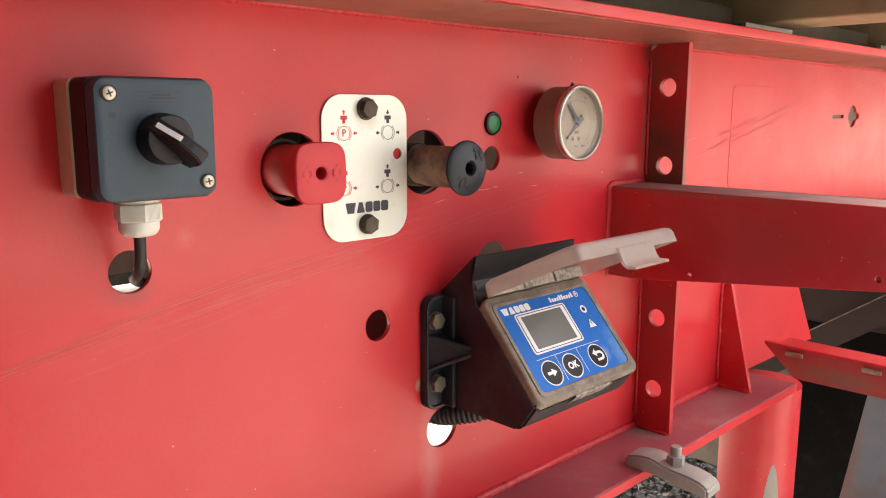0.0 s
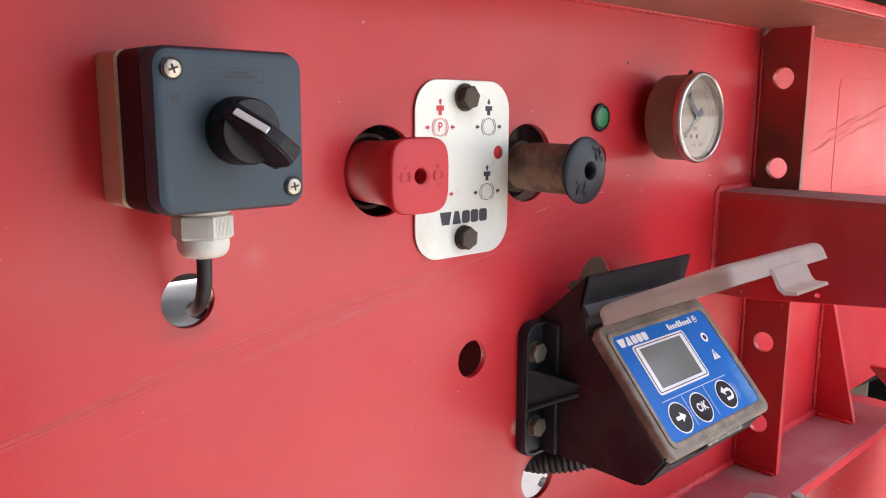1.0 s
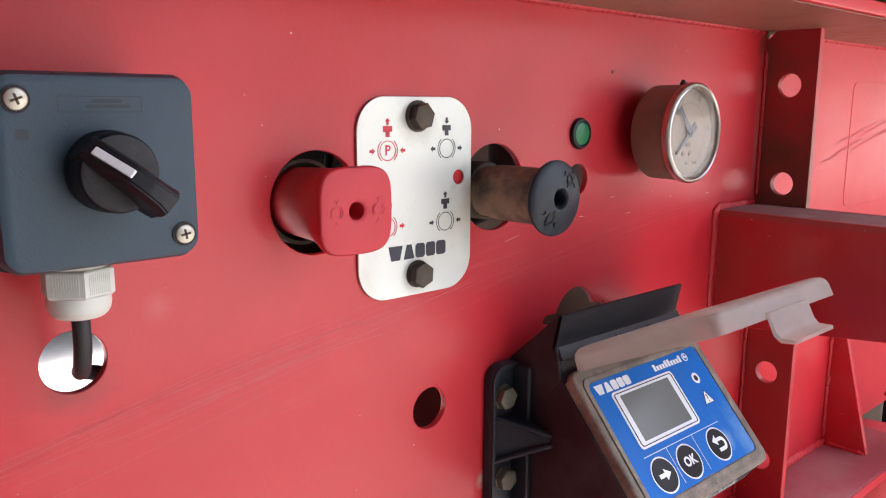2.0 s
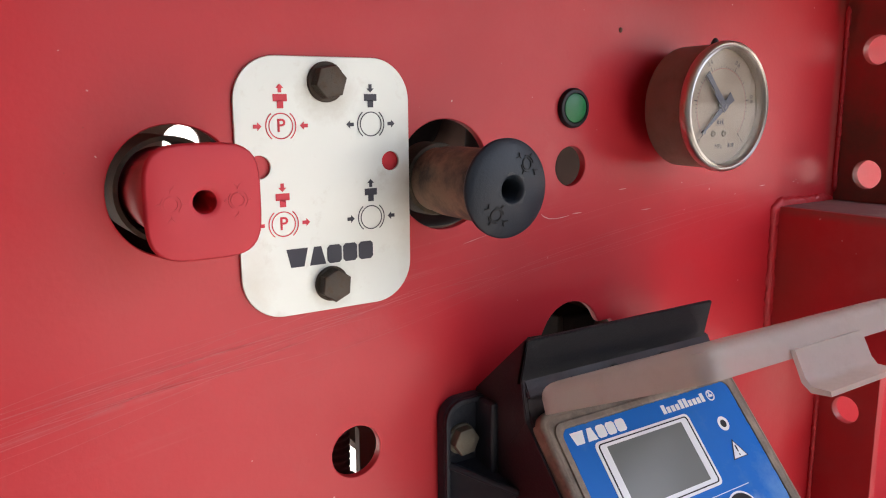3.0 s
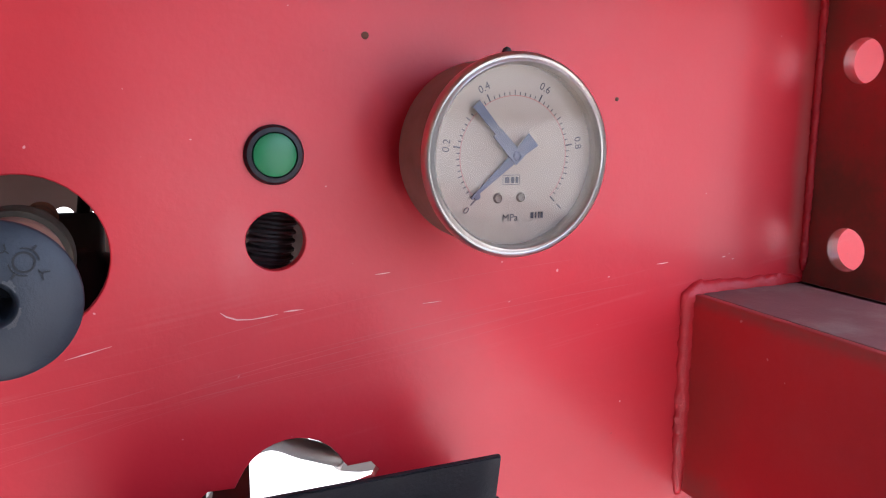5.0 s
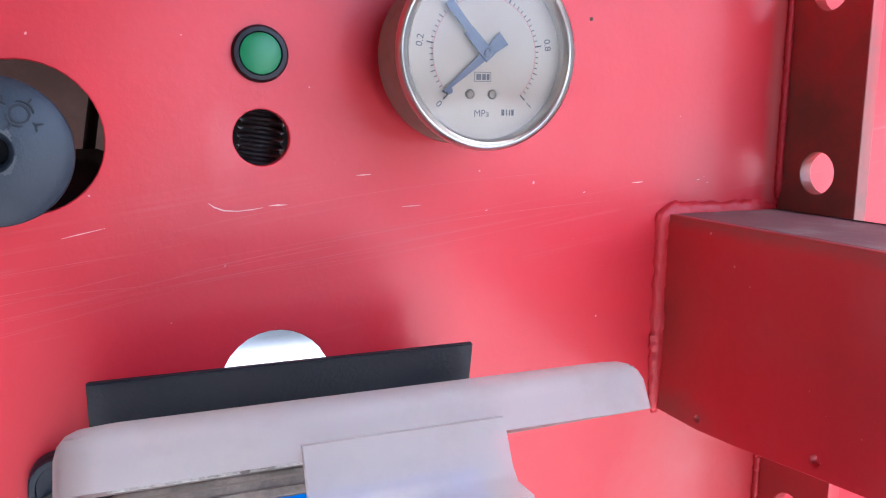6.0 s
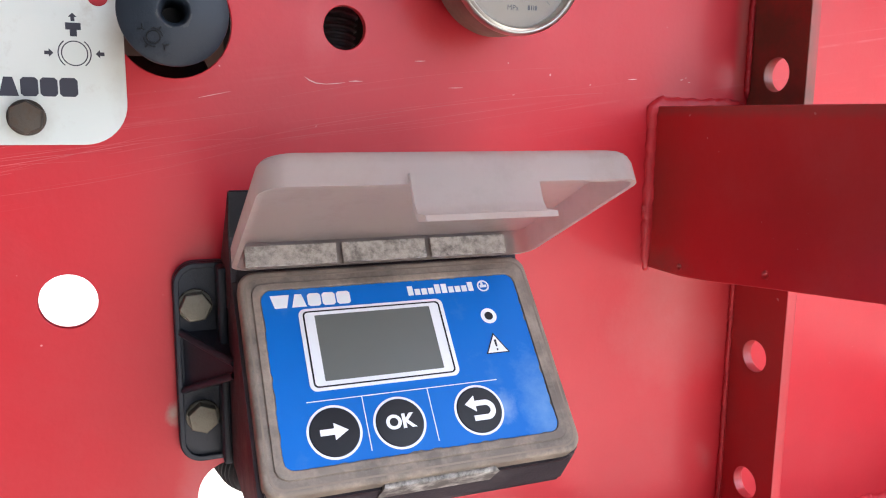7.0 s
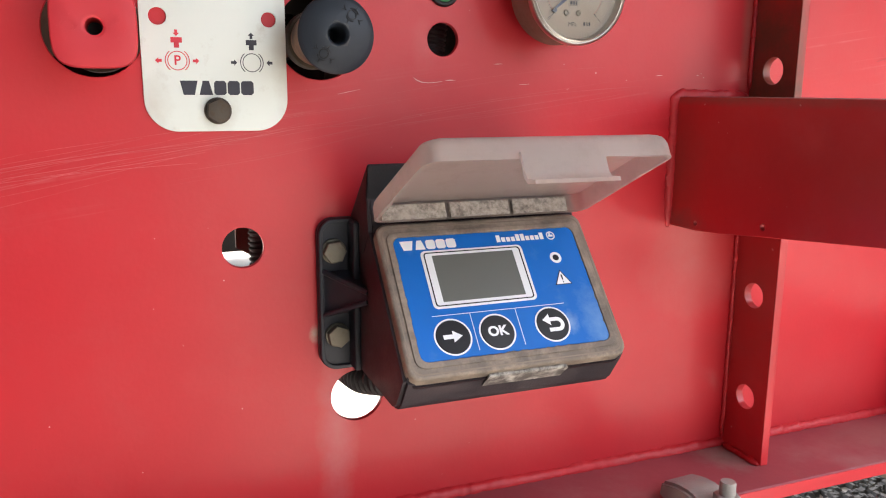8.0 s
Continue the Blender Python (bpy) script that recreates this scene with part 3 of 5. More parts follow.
def bead(points, r, seed, lump=0.16, flat_=1.0, rag=0.12):
    """A painted weld bead: an uneven rope along the points, half sunk into the joint."""
    pts = [Vector(p) for p in points]
    line = []
    for p, q in zip(pts, pts[1:]):
        k = max(2, int((q - p).length / (r * 0.36)))
        line += [p + (q - p) * i / k for i in range(k)]
    line.append(pts[-1])
    b = bmesh.new()
    rings, up = [], Vector((0.31, -0.85, 0.42)).normalized()
    for i, c in enumerate(line):
        d = (line[min(i + 1, len(line) - 1)] - line[max(i - 1, 0)]).normalized()
        side = d.cross(up).normalized()
        up = side.cross(d).normalized()
        w = noise.noise(Vector((i * 0.21, seed * 7.3, 0.5)))
        f = noise.noise(Vector((i * 0.9, seed * 3.1, 4.5)))
        c = c + side * (r * 0.18 * noise.noise(Vector((i * 0.15, seed * 5.0, 9.0))))
        rr = r * (1 + lump * w + 0.7 * lump * f) * min(1.0, 0.35 + 0.13 * min(i, len(line) - 1 - i))
        ring = []
        for j in range(10):
            o = rr * (math.cos(2 * math.pi * j / 10) * side + math.sin(2 * math.pi * j / 10) * up)
            o *= 1 + rag * 2.2 * noise.noise((c + o) * (1.1 / r) + Vector((seed, 0, 0)))
            o.y *= flat_
            ring.append(b.verts.new(c + o))
        rings.append(ring)
    for a, c in zip(rings, rings[1:]):
        for i in range(10):
            b.faces.new((a[i], a[(i + 1) % 10], c[(i + 1) % 10], c[i]))
    b.faces.new(rings[0])
    b.faces.new(rings[-1])
    return b


part("underside", box(-2.9, 3.4, -0.1045, -0.001, 1.2374, 1.2381), UNDER, top_flange, "brownish dusty underside")
part("weld_bead", bead([(-1.2, 0.001, 1.2375), (1.6, 0.001, 1.2375)], 0.0028, 1), WELD, top_flange, smooth=80)
part("weld_bead", bead([(-1.2, 0.001, 0.806), (0.64, 0.001, 0.806)], 0.0055, 2), WELD, bottom_flange, smooth=80)

# welded patch and dark scuffs on the web beyond the stiffener
part("patch_plate", prism(rounded(0.566, 0.708, 1.070, 1.200, 0.010, 4), 0.0, 0.0005, 0.0005, 2), RED, web, "thin red patch plate")

# upright stiffener with its row of holes
SIDE = Matrix(((0, 0, 1, 0), (1, 0, 0, 0), (0, 1, 0, 0), (0, 0, 0, 1)))
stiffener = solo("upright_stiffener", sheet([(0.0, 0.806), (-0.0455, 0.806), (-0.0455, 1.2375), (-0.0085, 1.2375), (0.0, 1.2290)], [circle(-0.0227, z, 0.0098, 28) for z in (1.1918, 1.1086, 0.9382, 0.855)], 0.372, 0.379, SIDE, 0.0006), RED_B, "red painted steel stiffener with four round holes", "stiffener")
part("dust_lump", bead([(0.371, -0.008, 1.2368), (0.369, -0.004, 1.2362), (0.370, -0.0015, 1.2325)], 0.0030, 21, 0.5, 1.0, 0.4), BEIGEDUST, stiffener, "pale dried dirt in the corner notch", smooth=80)
part("weld_bead", bead([(0.371, -0.001, 1.095), (0.371, -0.001, 1.222)], 0.0018, 3), WELD, stiffener, smooth=80)
part("weld_bead", bead([(0.371, -0.001, 0.812), (0.371, -0.001, 0.99)], 0.0018, 4), WELD, stiffener, smooth=80)
part("weld_bead", bead([(0.371, -0.003, 0.8065), (0.371, -0.044, 0.8065)], 0.0026, 5), WELD, stiffener, smooth=80)

# outrigger: pressed box beam that stands out from the web and tapers
outrigger = thing("outrigger_beam", "dark red painted steel outrigger beam welded to the web", "beam", (0, 0, 0))
prof = [(-0.001, 1.0898), (-0.001, 0.9945), (-0.030, 0.9945), (-0.055, 0.9965), (-0.094, 1.0010), (-0.27, 1.0195), (-0.58, 1.048), (-0.58, 1.0898)]
part("beam_body", sheet(prof, [circle(-0.0955, 1.0078, 0.0022, 12), circle(-0.265, 1.0290, 0.0028, 12), circle(-0.030, 1.0000, 0.0016, 12)], 0.3055, 0.3095, SIDE, 0.0008), RED_B, outrigger)
part("top_plate", box(0.3096, 0.3715, -0.58, -0.001, 1.0838, 1.0898, 0.0008), DUSTTOP, outrigger, "dusty pink-grey upper face")
part("rear_plate", sheet(prof, [], 0.3660, 0.3700, SIDE), RED_B, outrigger)
part("weld_bead", bead([(0.3048, 0.0005, 0.9925), (0.3046, 0.0, 1.01), (0.3050, 0.0, 1.03), (0.3045, 0.0, 1.06), (0.3042, 0.0, 1.080), (0.3048, 0.0, 1.0872), (0.3085, 0.0, 1.0898), (0.3200, 0.0, 1.0902), (0.3400, 0.0, 1.0898), (0.3710, 0.0, 1.0900)], 0.0048, 6, 0.26, 0.62, 0.15), WELD, outrigger, smooth=80)

# gusset, brace and leg beyond the stiffener
gusset = solo("corner_gusset", sheet([(-0.001, 0.8055), (-0.0470, 0.8055), (-0.0060, 0.972), (-0.001, 0.972)], [], 0.570, 0.577, SIDE, 0.0006), RED_B, "red painted triangular steel gusset welded in the corner", "gusset")
part("weld_bead", bead([(0.5690, -0.0005, 0.812), (0.5690, -0.0005, 0.968)], 0.0026, 11, 0.3, 1.0, 0.2), WELD, gusset, smooth=80)
part("weld_bead", bead([(0.5690, -0.003, 0.8062), (0.5690, -0.045, 0.8062)], 0.0026, 12, 0.3, 1.0, 0.2), WELD, gusset, smooth=80)
brace = thing("cross_brace", "scuffed red steel angle brace", "brace", (0, 0, 0))
part("upright_leg", sheet([(-0.048, 0.868), (-0.090, 0.829), (-0.60, 0.836), (-0.60, 0.880)], [], 0.600, 0.606, SIDE, 0.0006), GRIME, brace, "red face under brown grime")
for y in (-0.088, -0.180, -0.30):
    part("cable_clip", box(0.5965, 0.600, y - 0.011, y + 0.011, 0.858, 0.8635, 0.001), CASE, brace, "pale cable clip")
part("edge", box(0.5985, 0.607, -0.60, -0.049, 0.8682, 0.8712, 0.001), RED, brace, "clean red upper edge")
part("flat_leg", box(0.607, 0.650, -0.60, -0.060, 0.862, 0.868, 0.001), RED_B, brace)
leg = thing("support_leg", "red painted round support leg with scraped paint", "support leg", (0.668, -0.02, 0))
part("tube", moved(lathe([(0, 0.02), (0.052, 0.02), (0.052, 0.792), (0, 0.792)], 40, Matrix()), Matrix()), RED_B, leg)
part("foot", box(-0.09, 0.09, -0.09, 0.09, 0.0, 0.02, 0.003), DARKSTEEL, leg)
scr = bmesh.new()
edge_lo, edge_hi = [], []
for k in range(13):
    a = radians(208 + 3.2 * k)
    z = 0.50 + 0.19 * math.sin(math.pi * (k + 0.5) / 13.5) ** 0.7 + 0.006 * noise.noise(Vector((k * 1.3, 2.0, 0)))
    edge_lo.append(scr.verts.new((0.0524 * math.cos(a), 0.0524 * math.sin(a), 0.46)))
    edge_hi.append(scr.verts.new((0.0524 * math.cos(a), 0.0524 * math.sin(a), z)))
for k in range(12):
    scr.faces.new((edge_lo[k], edge_lo[k + 1], edge_hi[k + 1], edge_hi[k]))
part("scraped_patch", scr, CLAMP, leg, "bare grey scraped patch")
solo("blue_steel_plate", sheet([(-0.088, 0.735), (-0.058, 0.53), (-0.010, 0.02), (-0.60, 0.02), (-0.60, 0.735)], [], 0.90, 0.93, SIDE, 0.002), BLUESTEEL, "worn blue-grey steel plate with rusty edge", "steel plate")
solo("dark_cross_beam", box(1.25, 1.37, -0.75, 0.95, 0.74, 0.93, 0.008), DEEPBROWN, "steel cross beam under the deck, deep shade in its brown", "beam")

strut = thing("angled_strut", "steel strut with deep shade in its brown and a pale edge", "strut", (0, 0, 0))
part("web_plate", sheet([(0.34, 0.571), (-0.20, 0.964), (-0.20, 0.905), (0.34, 0.512)], [], 1.222, 1.230, SIDE), DEEPBROWN, strut)
part("pale_edge", sheet([(0.34, 0.5745), (-0.20, 0.9675), (-0.20, 0.9645), (0.34, 0.5715)], [], 1.219, 1.232, SIDE), CASE, strut, "pale upper edge")


def tyre(at, r, w):
    t = thing("wheel", "black truck wheel added to fill the deep shade", "wheel", at)
    prof_ = [(r * 0.56, -w / 2), (r * 0.62, -w * 0.56), (r * 0.86, -w * 0.55), (r * 0.96, -w * 0.47), (r, -w * 0.36)]
    for k in range(5):
        h = -w * 0.30 + k * w * 0.15
        prof_ += [(r, h - w * 0.05), (r, h + w * 0.035), (r * 0.975, h + w * 0.04), (r * 0.975, h + w * 0.07)]
    prof_ += [(r, w * 0.42), (r * 0.96, w * 0.47), (r * 0.86, w * 0.55), (r * 0.62, w * 0.56), (r * 0.56, w / 2)]
    ty = part("tyre", lathe(prof_, 56), RUBBER, t)
    part("rim", lathe([(r * 0.57, -w / 2), (r * 0.57, w * 0.5), (r * 0.52, w * 0.46), (r * 0.50, w * 0.20), (r * 0.22, w * 0.16), (r * 0.20, w * 0.34), (0, w * 0.34)], 40), DARKSTEEL, t)
    return t


# Added wheel that fills the dark void beyond the leg.
tyre((3.10, 0.10, 0.50), 0.50, 0.36)

# unseen blocks added behind and left of the eye to shape the light
solo("wall_light_block_left", box(-2.6, -0.52, -0.75, -0.012, 0.25, 1.235, 0.01), BLOCK_DARK, "unseen dark block added on the left to dim the web", "locker", "structure")

solo("wall_light_block_corner", box(-0.92, -0.64, -1.49, -0.77, 0.0, 3.6, 0.01), BLOCK_GREY, "unseen grey block added to cut the light from the left", "wall", "structure")
# Unseen slab on legs and wheels, added so the upper web reflects dark.
refl_slab = solo("wall_reflection_slab", box(2.4, 12.0, -1.75, -1.5, 1.26, 2.3, 0.01), BLOCK_GREY, "unseen grey slab added as a dark band for the web's reflection", "trailer side", "structure")
for x in (9.2, 10.5):
    part("wheel", moved(lathe([(0, -0.12), (0.42, -0.12), (0.52, -0.09), (0.53, 0), (0.52, 0.09), (0.42, 0.12), (0, 0.12)], 40), Matrix.Translation((x, -1.63, 0.53))), RUBBER, refl_slab)
    part("hanger", box(x - 0.05, x + 0.05, -1.66, -1.60, 1.05, 1.262), DARKSTEEL, refl_slab)
part("landing_leg", box(4.35, 4.45, -1.68, -1.58, 0.0, 1.262, 0.004), DARKSTEEL, refl_slab)
solo("wall_light_block_rear", box(-12.0, 0.08, -1.75, -1.5, 0.0, 3.9, 0.01), BLOCK_GREY, "unseen grey slab added to darken the web's left reflection", "trailer side", "structure")
flap = thing("mud_flap", "dusty beige-brown mud flap hung below the rail", "mud flap", (0, 0, 0))
part("panel", box(1.225, 1.235, 0.15, 1.10, 0.37, 0.67, 0.004), BEIGEDUST, flap)
for y in (0.80, 0.92):
    part("strap", box(1.2355, 1.2495, y, y + 0.03, 0.60, 0.80, 0.001), DARKSTEEL, flap)

far_bed = thing("parked_lowbed", "dark low trailer bed parked beyond the rail", "trailer", (3.2, 4.0, 0))
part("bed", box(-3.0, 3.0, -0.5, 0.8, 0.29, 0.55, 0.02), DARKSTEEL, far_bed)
for x in (1.2, 2.3):
    part("wheel", moved(lathe([(0, -0.12), (0.18, -0.12), (0.27, -0.10), (0.28, 0), (0.27, 0.10), (0.18, 0.12), (0, 0.12)], 40), Matrix.Translation((x, 0, 0.28))), RUBBER, far_bed)

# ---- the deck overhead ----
deck = solo("ceiling_deck", box(-4.0, 5.0, -0.23, 1.75, 1.345, 1.385, 0.004), DECKDARK, "weathered underside of the loading deck, shade painted into its brown", "deck", "structure")
bearer = None
for i, x in enumerate((-1.61, -1.18, -0.75, -0.33, 0.095, 0.52, 0.945, 1.37, 1.80, 2.22)):
    if bearer is None:
        bearer = thing("cross_bearer", "brown timber cross bearer with a galvanised clip", "bearer", (x, 0, 0), "cross bearers")
        part("beam", box(-0.045, 0.045, -0.28, 1.70, 1.262, 1.3445, 0.003), DECK, bearer)
        part("clip", box(-0.075, 0.045, -0.064, 0.012, 1.2485, 1.2515, 0.001), GALV, bearer)
        part("clip_lip", box(-0.075, 0.045, -0.070, -0.064, 1.2485, 1.2615, 0.001), GALV, bearer)
    else:
        copy_thing(bearer, Matrix.Translation((x, 0, 0)))

packer = None
for x in (-1.395, -0.965, -0.54, -0.118, 0.308, 0.732, 1.158, 1.585):
    if packer is None:
        packer = solo("timber_packer", box(-0.150, 0.150, -0.048, 0.020, 1.2484, 1.2810, 0.003), PACKER, "olive-brown timber packer on the flange, darkened for the deck's shade", "packer", at=Matrix.Translation((x, 0, 0)), group="timber packers")
    else:
        copy_thing(packer, Matrix.Translation((x, 0, 0)))

# the rail on the far side, its shade painted as brown
solo("wall_far_rail", sheet([(-3.0, 0.88), (4.4, 0.88), (4.4, 1.335), (-3.0, 1.335)], [circle(-1.9 + 0.23 * k, 1.10 + 0.07 * (k % 3), 0.022 + 0.007 * (k % 2), 20) for k in range(20)] + [circle(0.005, 1.020, 0.014, 20), circle(0.044, 1.016, 0.010, 20), circle(0.076, 1.039, 0.0125, 20), circle(0.114, 1.033, 0.0145, 20), circle(0.108, 1.006, 0.011, 20), circle(0.157, 1.012, 0.0105, 20), circle(0.160, 0.974, 0.007, 20)], -0.93, -0.922), FARBROWN, "opposite rail's web with holes, its shade painted as brown", "chassis rail", "structure")

cross = solo("inner_cross_member", sheet([(0.012, 0.735), (0.918, 0.735), (0.918, 1.235), (0.012, 1.235)], [circle(0.52, 1.06, 0.045, 28), circle(0.74, 1.06, 0.045, 28)], 0.45, 0.456, SIDE), SHADEDBROWN, "cross member between the rails, shade painted into its brown", "cross member")
# Added box that stands in for the deep shade under the deck.
chest = thing("dark_void_box", "near-black box added to fill the deep shade under the deck", "chest", (1.90, -0.10, 0.12))
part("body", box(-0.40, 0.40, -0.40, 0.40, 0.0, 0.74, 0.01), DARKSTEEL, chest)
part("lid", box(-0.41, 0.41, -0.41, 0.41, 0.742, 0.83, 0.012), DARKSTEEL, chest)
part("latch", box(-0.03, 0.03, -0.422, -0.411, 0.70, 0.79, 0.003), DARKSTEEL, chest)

# Made-up dark box, set where the keyhole's view should go dark.
relay = thing("keyhole_backing", "black box added on the cross member to darken the keyhole", "relay box", (0.449, 0.366, 0.855))
part("body", box(-0.052, -0.0008, -0.060, 0.060, -0.075, 0.075, 0.006), DARKSTEEL, relay)
part("lid", box(-0.060, -0.0525, -0.062, 0.062, -0.077, 0.077, 0.003), DARKSTEEL, relay)

# Added plate, cut so the small hole looks dark from the left.
hanger = thing("small_hole_backing", "brown plate added behind the web to darken the small hole", "hanger plate", (0, 0, 0))
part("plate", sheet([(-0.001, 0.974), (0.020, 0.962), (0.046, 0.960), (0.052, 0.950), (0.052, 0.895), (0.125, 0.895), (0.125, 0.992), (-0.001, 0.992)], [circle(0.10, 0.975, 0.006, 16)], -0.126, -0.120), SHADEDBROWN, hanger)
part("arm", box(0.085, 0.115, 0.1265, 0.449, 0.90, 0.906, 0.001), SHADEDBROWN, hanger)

# Invented tank shape giving the black in the knob hole's upper part.
tank = thing("knob_hole_backing", "black cylinder added behind the web for the dark in the knob hole", "air tank", (0.29, 0.66, 1.165))
part("shell", moved(lathe([(0, -0.155), (0.045, -0.152), (0.075, -0.140), (0.085, -0.118), (0.085, 0.118), (0.075, 0.140), (0.045, 0.152), (0, 0.155)], 40, Matrix()), Matrix.Rotation(radians(90), 4, "Y")), DARKSTEEL, tank)
for x in (-0.07, 0.07):
    part("strap", moved(lathe([(0.0853, x - 0.012), (0.087, x - 0.012), (0.087, x + 0.012), (0.0853, x + 0.012), (0.0853, x - 0.012)], 40, Matrix()), Matrix.Rotation(radians(90), 4, "Y")), DARKSTEEL, tank)
    part("hanger", box(x - 0.012, x + 0.012, -0.003, 0.003, 0.0865, 0.179), DARKSTEEL, tank)

pipe = thing("air_pipe", "dull galvanised air pipe with a fitting behind the web", "pipe", (0, 0, 0))
part("tube", tube([(0.449, 0.335, 0.890), (0.32, 0.330, 0.878), (0.245, 0.328, 0.880), (0.200, 0.320, 0.898), (0.165, 0.290, 0.925), (0.125, 0.210, 0.950), (0.110, 0.1265, 0.955)], 0.0085, 14), GALV, pipe)
part("fitting", tube([(0.262, 0.3285, 0.879), (0.245, 0.328, 0.880), (0.228, 0.326, 0.885)], 0.0130, 6), GALV, pipe)

# ---- ground ----
gm = bmesh.new()
bmesh.ops.create_grid(gm, x_segments=2, y_segments=2, size=400)
ground = solo("ground", gm, GROUND, "pale dusty gravel yard", "ground", "structure")

gravel = bmesh.new()
rg = random.Random(11)
for k in range(2600):
    x, y, r = rg.uniform(1.45, 2.2), rg.uniform(0.42, 1.15), rg.uniform(0.004, 0.014)
    lump = []
    for dx, dy, dz in ((-1, -1, -1), (1, -1, -1), (1, 1, -1), (-1, 1, -1), (-1, -1, 1), (1, -1, 1), (1, 1, 1), (-1, 1, 1)):
        sh = 0.62 if dz > 0 else 1.0
        lump.append(gravel.verts.new((x + r * dx * sh * rg.uniform(0.6, 1.1), y + r * dy * sh * rg.uniform(0.6, 1.1), r * 0.6 + r * 0.7 * dz * rg.uniform(0.6, 1.1))))
    for q in ((0, 1, 2, 3), (4, 5, 6, 7), (0, 1, 5, 4), (1, 2, 6, 5), (2, 3, 7, 6), (3, 0, 4, 7)):
        gravel.faces.new([lump[i] for i in q])
solo("gravel", gravel, STONE, "loose grey gravel on the ground", "gravel", "stuff")

# ---- switch box ----
BX, BZ = -0.2060, 1.1506
switch = thing("switch_box", "blue-grey plastic rotary switch box with a beige base", "switch box", (BX, 0, BZ))
part("base", prism(rounded(-0.0358, 0.0345, -0.0328, 0.0332, 0.004, 4), 0.0005, 0.0205, 0.0, 2), BEIGE, switch, "dirty beige base")
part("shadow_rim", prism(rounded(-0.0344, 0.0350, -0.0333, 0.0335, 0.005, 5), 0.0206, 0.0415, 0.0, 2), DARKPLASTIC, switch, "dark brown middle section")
cover_line = []
for u, v in rounded(-0.0340, 0.0356, -0.0332, 0.0332, 0.0075, 7):
    cover_line.append((u, v + math.copysign(0.0016 * (1 - ((u - 0.0008) / 0.0348) ** 2), v)))
cover = part("cover", prism(cover_line, 0.0416, 0.0520, 0.0048, 2), BLUEGREY, switch, smooth=24)
part("label_outline", flat([rect(-0.013, 0.015, 0.0255, 0.0258), rect(-0.013, 0.015, 0.0203, 0.0206), rect(-0.013, -0.0127, 0.0203, 0.0258), rect(0.0147, 0.015, 0.0203, 0.0258)], 0.0522), INK_PALE, cover)
part("label_bar", flat([rect(-0.002, 0.008, 0.0235, 0.0247)], 0.0522), INK_PALE, cover)
part("label_bar", flat([rect(-0.004, 0.011, 0.0218, 0.0229)], 0.0522), INK_PALE, cover)
part("small_mark", flat([rect(-0.0265, -0.0225, 0.0115, 0.0150)], 0.0522), INK_PALE, cover)


def cross_screw(parent, u, v, w, turn):
    sc = part("screw", lathe([(0, 0), (0.0037, 0), (0.0037, 0.0010), (0.0032, 0.0016), (0, 0.0019)], 24, WALL), SCREW, parent, "worn zinc cross-head screw", Matrix.Translation((u, -w, v)))
    # Slot and recess are dark pieces; the hollows' shade is their colour.
    b = bmesh.new()
    for a in (0, 90):
        bb = box(-0.0019, 0.0019, -0.0004, 0.0004, 0.0012, 0.00205)
        join(b, moved(bb, WALL @ Matrix.Rotation(radians(a + turn), 4, "Z")))
    part("slot", b, OLDBOLT, sc)
    part("recess_shade", lathe([(0.0037, 0.0002), (0.0045, 0.0002), (0.0045, 0.0006), (0.0037, 0.0006)], 24), DARKPLASTIC, sc)
    return sc


cross_screw(switch, -0.0256, 0.0246, 0.0520, 20)
cross_screw(switch, 0.0280, -0.0245, 0.0520, 10)
grip = part("rotary_knob", lathe([(0, 0.0), (0.0142, 0.0), (0.0142, 0.0035), (0.0138, 0.0042), (0.0136, 0.0118), (0.0128, 0.0132), (0.0112, 0.0135), (0, 0.0135)], 48), BLACK, switch, "black rotary knob with a white pointer line", Matrix.Translation((0.0015, -0.0521, 0.0002)))
hb = bmesh.new()
secs = ((-0.0142, 0.0048, 0.0140), (-0.0090, 0.0046, 0.0188), (-0.001, 0.0044, 0.0262), (0.006, 0.0044, 0.0280), (0.0120, 0.0048, 0.0284), (0.0158, 0.0056, 0.0272), (0.0170, 0.0052, 0.0190))
loops = []
for x, hw, top in secs:
    low = 0.004 if x < 0.0125 else 0.0145
    loops.append([hb.verts.new(p) for p in ((x, -hw * 1.15, low), (x, -hw, top - 0.003), (x, -hw * 0.62, top), (x, hw * 0.62, top), (x, hw, top - 0.003), (x, hw * 1.15, low))])
for a, c in zip(loops, loops[1:]):
    for i in range(6):
        hb.faces.new((a[i], a[(i + 1) % 6], c[(i + 1) % 6], c[i]))
hb.faces.new(loops[0])
hb.faces.new(loops[-1])
bmesh.ops.recalc_face_normals(hb, faces=hb.faces)
bmesh.ops.bevel(hb, geom=hb.edges[:], offset=0.0006, segments=2, affect="EDGES")
GRIP_TURN = WALL @ Matrix.Rotation(radians(-42), 4, "Z")
part("handle", moved(hb, GRIP_TURN), BLACK, grip, smooth=40)
line_ = box(-0.0080, 0.0076, -0.0015, 0.0015, -0.0008, 0.0008, 0.0004)
part("pointer_line", moved(line_, GRIP_TURN @ Matrix.Translation((-0.0064, 0, 0.0212)) @ Matrix.Rotation(radians(-43), 4, "Y")), INK_WHITE, grip, "white pointer line")
DOWN = Matrix.Rotation(radians(180), 4, "X")
